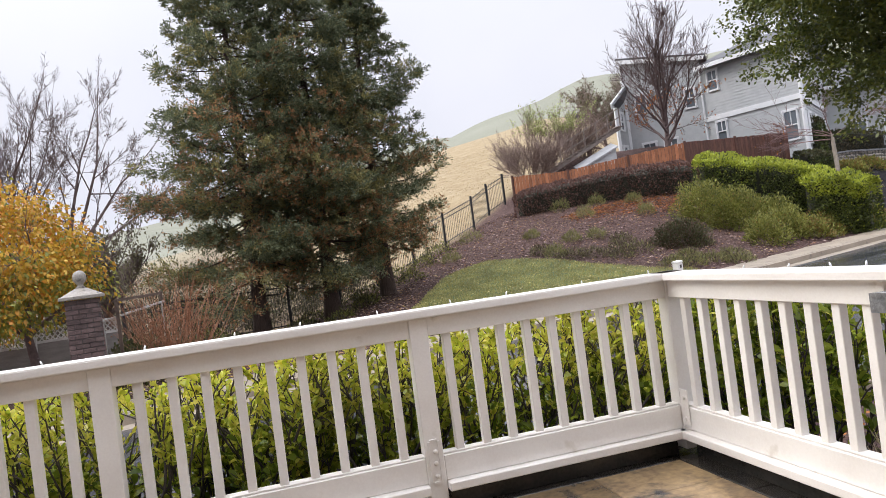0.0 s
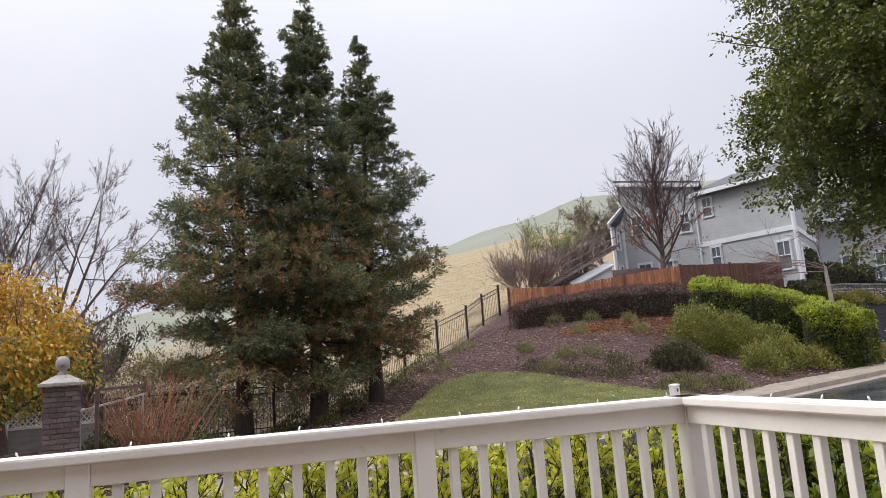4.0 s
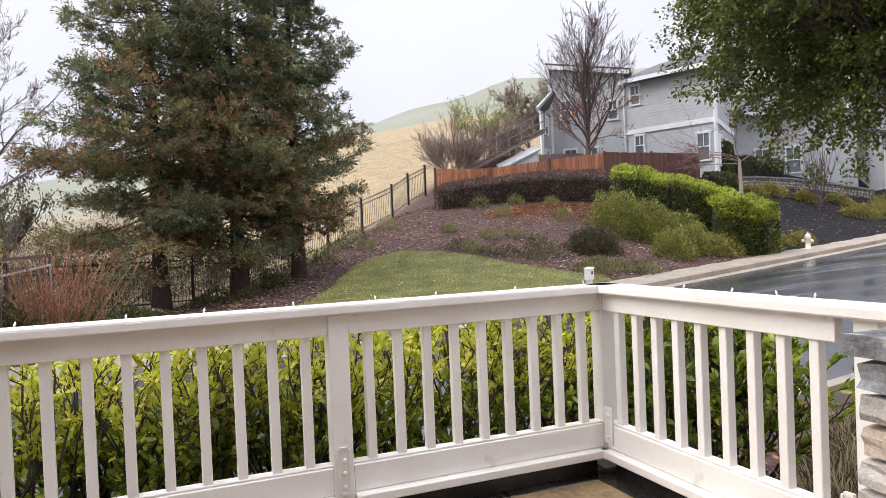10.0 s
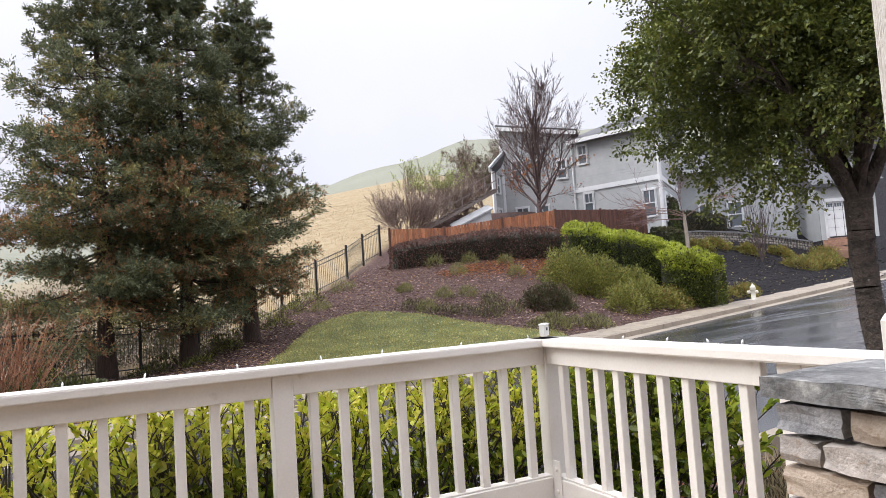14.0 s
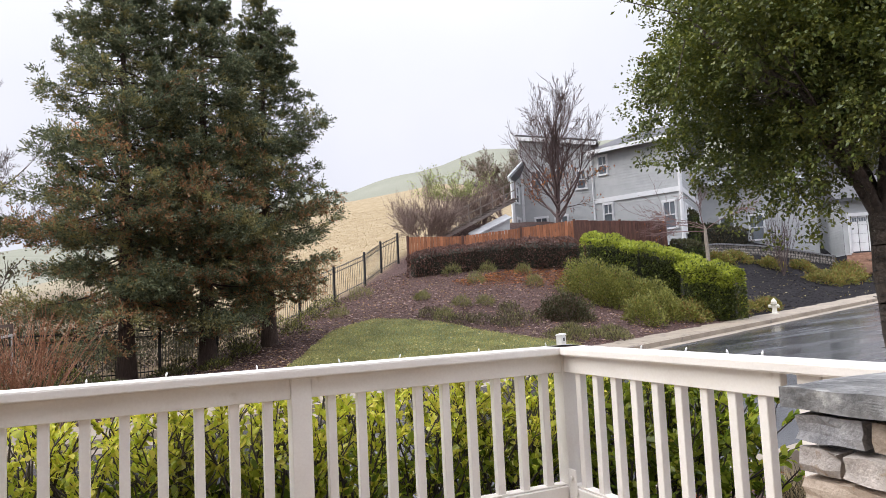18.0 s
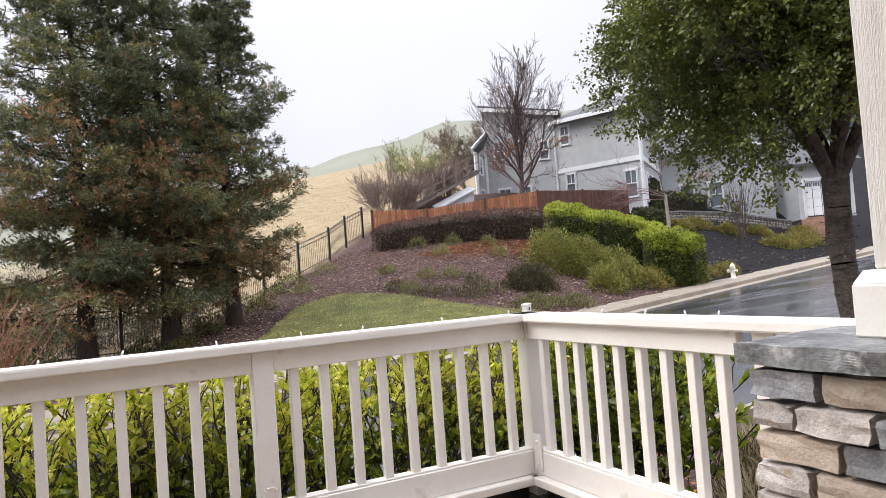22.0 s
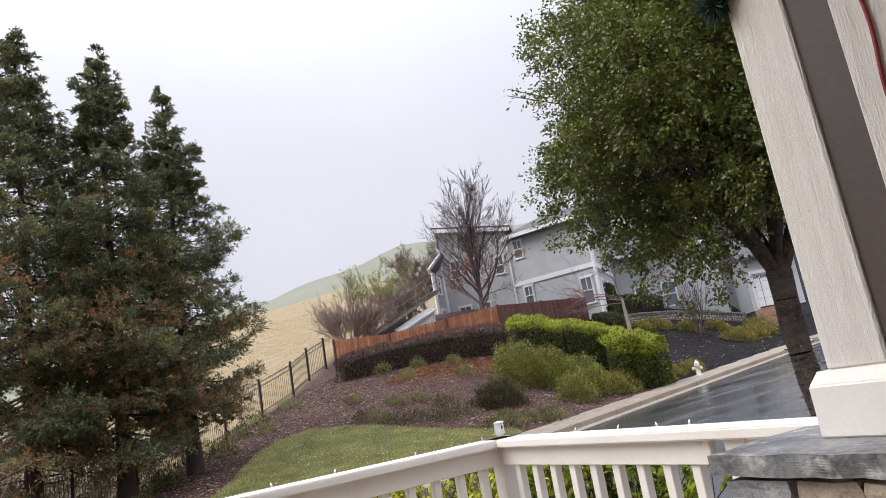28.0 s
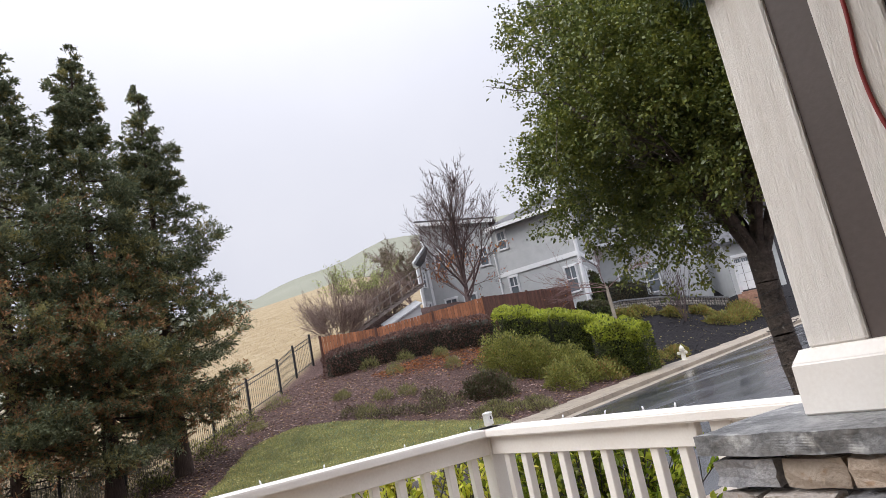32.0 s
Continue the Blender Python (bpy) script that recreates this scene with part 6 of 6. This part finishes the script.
for p0, p1, s, z, w, h in ((C1, C2, 0.75, 9.28, 0.62, 1.1), (C1, C2, 0.95, 6.25, 0.62, 1.15), (C1, C2, 4.9, 5.7, 0.75, 1.5), (C0, C1, 1.2, 5.75, 0.8, 1.3), (C0, C1, 2.5, 5.75, 0.8, 1.3), (CW, C0, 0.8, 5.75, 0.7, 1.2), (CW, C0, 0.75, 7.9, 0.6, 1.0), (C0, C1, 3.9, 8.6, 0.6, 1.1), (C0, C1, 1.0, 8.9, 0.7, 1.1), (C2, C3, 1.4, 5.5, 0.9, 1.6), (C2, C3, 3.6, 5.5, 0.9, 1.6), (C2, C3, 6.4, 5.5, 0.9, 1.6), (C3, C4, 1.6, 5.3, 0.9, 1.6), (C3, C4, 3.4, 5.3, 0.9, 1.6)):
    window_in(house, p0, p1, s, z, w, h)
# outside stair beside the house
stair = thing("outdoor_stair", "weathered wooden stair with a slatted rail beside the house", "stair", at=(0, 0, 0))
WEATHERED = surface("weathered_wood", (0.17, 0.14, 0.125), (0.27, 0.225, 0.20), 4, 0.8, 0.3, 40)
sa, sb = Vector((11.9, 30.7, 4.15)), Vector((17.9, 30.7, 6.95))
for k in range(17):
    q = sa + (sb - sa) * k / 16
    part("tread", block(q.x - 0.15, q.x + 0.20, q.y - 0.5, q.y + 0.5, q.z - 0.03, q.z + 0.02, 0), WEATHERED, stair)
    if k % 2 == 0:
        slat((q.x, q.y - 0.5, q.z), (q.x, q.y - 0.5, q.z + 0.95), 0.05, 0.05, WEATHERED, stair, "rail_post")
for h in (0.98, 0.5):
    slat((sa.x, sa.y - 0.5, sa.z + h), (sb.x, sb.y - 0.5, sb.z + h), 0.045, 0.04, WEATHERED, stair, "handrail")
slat((sa.x, sa.y - 0.45, sa.z - 0.1), (sb.x, sb.y - 0.45, sb.z - 0.1), 0.15, 0.05, WEATHERED, stair, "stringer")
shed = thing("lean_to_roof", "low pale sloping lean-to roof on a grey wall behind the wooden fence", "roof", at=(0, 0, 0))
la_, lb_, dep, thick = Vector((14.7, 29.4, 4.72)), Vector((16.85, 28.95, 5.72)), Vector((0.25, 1.1, 0.32)), Vector((0, 0, -0.09))
top4 = [la_, lb_, lb_ + dep, la_ + dep]
part("sheet", mesh_from("sheet", [tuple(p) for p in top4] + [tuple(p + thick) for p in top4], [(0, 1, 2, 3), (7, 6, 5, 4), (0, 4, 5, 1), (1, 5, 6, 2), (2, 6, 7, 3), (3, 7, 4, 0)], [surface("grey_sheet", (0.27, 0.275, 0.285), (0.38, 0.385, 0.39), 3, 0.5, 0.1, 40)]), None, shed)
lapped("wall", (la_.x + 0.15, la_.y + 0.12), (lb_.x - 0.08, lb_.y + 0.12), 3.9, [(0, la_.z - 0.06), (1, lb_.z - 0.12)], shed)

# garage
garage = thing("garage", "pale garage with a white panelled door and small top lights", "garage")
A, B = Vector((37.6, 24.4, 0)), Vector((39.1, 23.1, 0))
gd = (B - A).normalized()
gn = Vector((gd.y, -gd.x, 0))
if gn.dot(Vector((-1, -1, 0))) < 0:
    gn = -gn
lapped("wall", (A - gd * 0.35).xy, A.xy, 3.0, [(0, 6.4), (1, 6.4)], garage)
lapped("wall", A.xy, B.xy, 5.35, [(0, 6.6), (1, 6.6)], garage)
lapped("wall", B.xy, (B + gd * 0.8).xy, 3.0, [(0, 6.4), (1, 6.4)], garage)
lapped("wall", (A - gd * 0.35 - gn * 6).xy, (A - gd * 0.35).xy, 3.0, [(0, 6.4), (1, 6.4)], garage)
for k in range(4):
    z0, z1 = 3.2 + 0.535 * k, 3.2 + 0.535 * (k + 1) - 0.012
    for j in range(4):
        a = A + gd * ((B - A).length * j / 4 + 0.02) - gn * 0.1
        b = A + gd * ((B - A).length * (j + 1) / 4 - 0.02) - gn * 0.1
        slat((*a.xy, (z0 + z1) / 2), (*b.xy, (z0 + z1) / 2), z1 - z0, 0.04, M["trim"], garage, "door_panel")
        if k == 3:
            for i in range(3):
                c0, c1 = a + (b - a) * (0.08 + 0.3 * i) + gn * 0.03, a + (b - a) * (0.31 + 0.3 * i) + gn * 0.03
                slat((*c0.xy, z1 - 0.22), (*c1.xy, z1 - 0.22), 0.22, 0.02, GLASS, garage, "door_light")
for q in (A, B):
    slat((*(q + gn * 0.03).xy, 3.1), (*(q + gn * 0.03).xy, 5.45), 0.18, 0.06, M["trim"], garage, "casing")
slat((*(A - gd * 0.1 + gn * 0.03).xy, 5.42), (*(B + gd * 0.1 + gn * 0.03).xy, 5.42), 0.2, 0.06, M["trim"], garage, "casing")
v = [A - gd * 0.7 + gn * 0.5, B + gd * 1.2 + gn * 0.5, B + gd * 1.2 - gn * 3.5, A - gd * 0.7 - gn * 3.5]
part("roof", mesh_from("roof", [(*v[0].xy, 6.4), (*v[1].xy, 6.4), (*v[2].xy, 8.2), (*v[3].xy, 8.2), (*v[0].xy, 6.2), (*v[1].xy, 6.2), (*v[2].xy, 8.0), (*v[3].xy, 8.0)], [(0, 1, 2, 3), (4, 7, 6, 5), (0, 4, 5, 1), (1, 5, 6, 2), (3, 2, 6, 7), (0, 3, 7, 4)], [M["roof"]]), None, garage)
steps_ = thing("brick_steps", "flight of brick garden steps below the garage", "steps")
BRICKM = surface("garden_brick", (0.20, 0.11, 0.075), (0.33, 0.20, 0.14), 6, 0.8, 0.4, 40, spread=0.15)
for k in range(6):
    c = Vector((36.7, 22.9, 0)) + Vector((0.82, 0.57, 0)) * 0.36 * k
    bm = block(-0.2, 0.2, -1.0, 1.0, -0.5, 0, 0.01)
    bmesh.ops.transform(bm, matrix=pose(c.x, c.y, 2.3 + 0.16 * k, 0, 0, 35), verts=bm.verts)
    part("step", bm, BRICKM, steps_)

# stone retaining wall
rwall = thing("stone_wall", "low cobble retaining wall with a dark cap", "wall", at=(0, 0, 0))
COB = surface("cobble", (0.24, 0.21, 0.18), (0.46, 0.42, 0.37), 3, 0.8, 0.4, 40)
rr = random.Random(21)
WALL = [(27.3, 26.3), (29.5, 26.9), (32.5, 26.6), (35.0, 25.8), (37.0, 25.0)]
cob_v, cob_f = [], []
for (xa, ya), (xb, yb) in zip(WALL, WALL[1:]):
    za, zb = land_z(xa, ya - 0.3), land_z(xb, yb - 0.3)
    bm = bmesh.new()
    q = [(xa, ya, za - 0.3), (xb, yb, zb - 0.3), (xb, yb, zb + 0.62), (xa, ya, za + 0.62), (xa, ya + 0.35, za - 0.3), (xb, yb + 0.35, zb - 0.3), (xb, yb + 0.35, zb + 0.62), (xa, ya + 0.35, za + 0.62)]
    vs = [bm.verts.new(p) for p in q]
    for fc in ((0, 1, 2, 3), (5, 4, 7, 6), (4, 0, 3, 7), (1, 5, 6, 2), (3, 2, 6, 7)):
        bm.faces.new([vs[i] for i in fc])
    part("core", bm, M["mortar"], rwall)
    slat((xa, ya + 0.15, za + 0.66), (xb, yb + 0.15, zb + 0.66), 0.09, 0.5, M["capstone"], rwall, "cap")
    m = int(math.hypot(xb - xa, yb - ya) / 0.17)
    for k in range(m):
        for j in range(4):
            u = (k + rr.uniform(0.2, 0.8)) / m
            x, y, z = xa + (xb - xa) * u, ya + (yb - ya) * u - 0.02, za + (zb - za) * u + 0.07 + 0.16 * j + rr.uniform(-0.02, 0.02)
            r = rr.uniform(0.06, 0.095)
            i = len(cob_v)
            cob_v += [(x + dx * r * 1.2, y + dy * r * 0.7, z + dz * r) for dx, dy, dz in ((1, 0, 0), (0.3, 0, 0.9), (-0.7, 0, 0.7), (-1, 0, -0.2), (-0.3, 0, -0.9), (0.7, 0, -0.75), (0.1, -1, 0.05))]
            cob_f += [(i + a, i + (a + 1) % 6, i + 6) for a in range(6)]
tagged(part("cobble_facing", mesh_from("cobble_facing", cob_v, cob_f, [COB]), None, rwall), kind="stuff")

# shrubs and a slim tree before the house
clipped_hedge("clipped_hedge", "dark green clipped hedge at the house corner", [(24.0, 24.4), (26.2, 25.0)], 1.0, [1.1, 1.1], [LIME_D, DARKBUSH], (0.12, 0.07), 2600, 71, CORE)
clipped_hedge("clipped_shrub", "tall dark green clipped block shrub by the house", [(27.4, 27.6), (28.8, 28.2)], 1.2, [2.3, 2.3], [LIME_D, DARKBUSH], (0.12, 0.07), 3000, 72, CORE, category="shrub")
clipped_hedge("clipped_hedge", "brownish clipped hedge above the stone wall", [(29.2, 28.4), (31.2, 28.9), (33.5, 28.2)], 1.1, [1.3, 1.3, 1.2], [BROWNTUFT, DARKBUSH], (0.12, 0.07), 3000, 73, CORE)

# ---- hydrant ----
HYD = surface("hydrant_paint", (0.66, 0.64, 0.56), (0.78, 0.75, 0.66), 6, 0.5, 0.1, 40)
hz = land_z(21.55, 16.75)
hyd = thing("fire_hydrant", "cream painted fire hydrant beside the pavement", "hydrant", at=(21.55, 16.75, hz))
hyd.scale = (0.88, 0.88, 0.88)
part("barrel", lathe([(0.0, -0.05), (0.17, -0.05), (0.17, 0.04), (0.11, 0.05), (0.10, 0.45), (0.135, 0.46), (0.135, 0.50), (0.12, 0.51)], 20), HYD, hyd)
part("bonnet", lathe([(0.125, 0.511), (0.12, 0.58), (0.08, 0.66), (0.03, 0.70), (0.03, 0.74), (0.0, 0.745)], 20), HYD, hyd)
for turn in (0, 90, 180, 215):
    noz = lathe([(0.0, 0.08), (0.055, 0.08), (0.055, 0.19), (0.075, 0.19), (0.075, 0.24), (0.03, 0.245), (0.0, 0.27)], 12)
    bmesh.ops.transform(noz, matrix=pose(0, 0, 0.36, 0, 0, turn) @ pose(0, 0, 0, 90, 0, 0), verts=noz.verts)
    part("nozzle", noz, HYD, hyd)

# ---- white utility pedestal at the lawn's end ----
PED = surface("pedestal_plastic", (0.66, 0.66, 0.64), (0.76, 0.76, 0.74), 5, 0.5, 0.1, 40)
pz = land_z(9.1, 13.5)
ped = thing("utility_pedestal", "white utility pedestal leaning at the lawn corner", "pedestal", at=(9.1, 13.5, pz))
ped.rotation_euler = (radians(3), radians(-5), radians(25))
part("foot", block(-0.075, 0.075, -0.06, 0.06, -0.1, 0.17, 0.01, 2), PED, ped)
part("body", block(-0.125, 0.125, -0.09, 0.09, 0.171, 0.47, 0.012, 2), PED, ped)
part("lid", block(-0.14, 0.14, -0.105, 0.105, 0.471, 0.52, 0.015, 2), PED, ped)
part("socket", block(-0.04, 0.04, -0.096, -0.0905, 0.33, 0.42, 0.004), M["iron"], ped, "dark socket plate")

# ---- gate pillar, gate and lattice fence ----
BRICK = surface("pillar_brick", (0.065, 0.042, 0.040), (0.15, 0.10, 0.092), 6, 0.8, 0.5, 40, spots=(0.05, 0.035, 0.035), spot_amount=0.3, spread=0.3)
GCAP = surface("cast_stone", (0.22, 0.20, 0.17), (0.36, 0.33, 0.29), 5, 0.7, 0.4, 40, spots=(0.12, 0.11, 0.10), spot_amount=0.35)
px, py = -4.72, 8.62
gz = land_z(px, py)
gp = thing("gate_pillar", "brick gate pillar with a stone cap and ball finial", "pillar", at=(px, py, gz))
gp.rotation_euler = (0, 0, radians(12))
gp.scale = (0.88, 0.88, 1)
top = 1.27 - gz
part("core", block(-0.255, 0.255, -0.255, 0.255, -0.2, top - 0.01, 0), M["mortar"], gp)
n_rows = int(top / 0.075)
brick_data = {}
rb = random.Random(3)
for side in range(4):
    for row in range(n_rows):
        offs = 0.0 if row % 2 == 0 else -0.1
        xs = [(-0.27 + offs + 0.205 * k, -0.27 + offs + 0.205 * k + 0.195) for k in range(4)]
        for a, b in xs:
            a, b = max(a, -0.272), min(b, 0.272)
            if b - a < 0.05:
                continue
            bm = block(a, b, -0.278 + rb.uniform(-0.004, 0.004), -0.2545, row * 0.075 + 0.004, row * 0.075 + 0.069, 0.003)
            bmesh.ops.transform(bm, matrix=pose(0, 0, 0, 0, 0, 90 * side), verts=bm.verts)
            part("brick", bm, BRICK, gp)
cap = block(-0.36, 0.36, -0.36, 0.36, top, top + 0.05, 0.006)
part("cap_slab", cap, GCAP, gp)
hood = block(-0.335, 0.335, -0.335, 0.335, top + 0.0505, top + 0.17, 0)
for v in hood.verts:
    if v.co.z > top + 0.1:
        v.co.x *= 0.26
        v.co.y *= 0.26
part("cap_hood", hood, GCAP, gp)
part("finial_ball", lathe([(0.0, top + 0.17), (0.075, top + 0.17), (0.075, top + 0.19), (0.045, top + 0.21), (0.06, top + 0.235)] + [(0.112 * math.sin(a), top + 0.335 - 0.112 * math.cos(a)) for a in (0.6 + 2.5 * k / 10 for k in range(11))] + [(0.0, top + 0.447)], 20), GCAP, gp)
gate = thing("bar_gate", "low brown metal bar gate beside the brick pillar", "gate")
gate_m = surface("rusty_bar", (0.06, 0.04, 0.03), (0.12, 0.08, 0.06), 6, 0.6, 0.3, 40)
slat((-4.45, 9.5, 1.17), (-3.72, 9.75, 1.20), 0.045, 0.045, gate_m, gate, "top_bar")
slat((-3.72, 9.75, 1.08), (-3.72, 9.75, 1.23), 0.05, 0.05, gate_m, gate, "end_post")
slat((-4.40, 9.5, -0.4), (-4.40, 9.5, 1.18), 0.05, 0.05, gate_m, gate, "hinge_post")
LATM0 = surface("grey_pipe", (0.30, 0.29, 0.27), (0.40, 0.39, 0.37), 4, 0.6, 0.1, 40)
hand = thing("path_railing", "pale sloping path railing beyond the gate", "railing")
slat((-5.3, 12.5, 0.76), (-4.1, 13.25, 1.02), 0.04, 0.04, LATM0, hand, "rail")
for u in (0.05, 0.95):
    slat((-5.3 + 1.2 * u, 12.5 + 0.75 * u, -0.5), (-5.3 + 1.2 * u, 12.5 + 0.75 * u, 0.76 + 0.26 * u), 0.03, 0.03, LATM0, hand, "post")
lat = thing("lattice_fence", "white panel fence with a lattice top strip", "fence")
LATP = surface("weathered_panel", (0.17, 0.155, 0.145), (0.25, 0.23, 0.215), 3, 0.8, 0.3, 40, stretch=(1, 1, 4))
LATM = surface("weathered_white", (0.42, 0.41, 0.40), (0.54, 0.53, 0.52), 4, 0.7, 0.2, 40)
la, lb = Vector((-11.0, 11.2, 0)), Vector((-5.0, 12.7, 0))
ld = (lb - la).normalized()
for k in range(4):
    a, b = la + (lb - la) * k / 4, la + (lb - la) * (k + 1) / 4
    za = 0.42 + 0.045 * k
    part("post", block(a.x - 0.05, a.x + 0.05, a.y - 0.05, a.y + 0.05, -0.6, za + 0.30, 0.005), LATM, lat)
    slat((*a.xy, za - 0.45), (*b.xy, za - 0.45), 0.8, 0.03, LATP, lat, "panel", "weathered grey-brown panel")
    for dz in (-0.02, 0.24):
        slat((*a.xy, za + dz), (*b.xy, za + dz), 0.05, 0.05, LATM, lat, "rail")
    m = 16
    for j in range(m):
        u0, u1 = j / m, min(1, (j + 1.9) / m)
        for s0, s1 in ((0.0, 0.22), (0.22, 0.0)):
            p, q = a + (b - a) * u0, a + (b - a) * u1
            slat((*p.xy, za + s0), (*q.xy, za + s1), 0.022, 0.01, LATM, lat, "lath")
path_rail = thing("path_railing", "dark low railing leading to the gate pillar", "railing")
slat((-7.6, 8.1, 0.25), (-5.05, 8.75, 0.32), 0.05, 0.05, gate_m, path_rail, "rail")
for u in (0.1, 0.5, 0.9):
    slat((-7.6 + 2.55 * u, 8.1 + 0.65 * u, -0.6), (-7.6 + 2.55 * u, 8.1 + 0.65 * u, 0.26), 0.045, 0.045, gate_m, path_rail, "post")
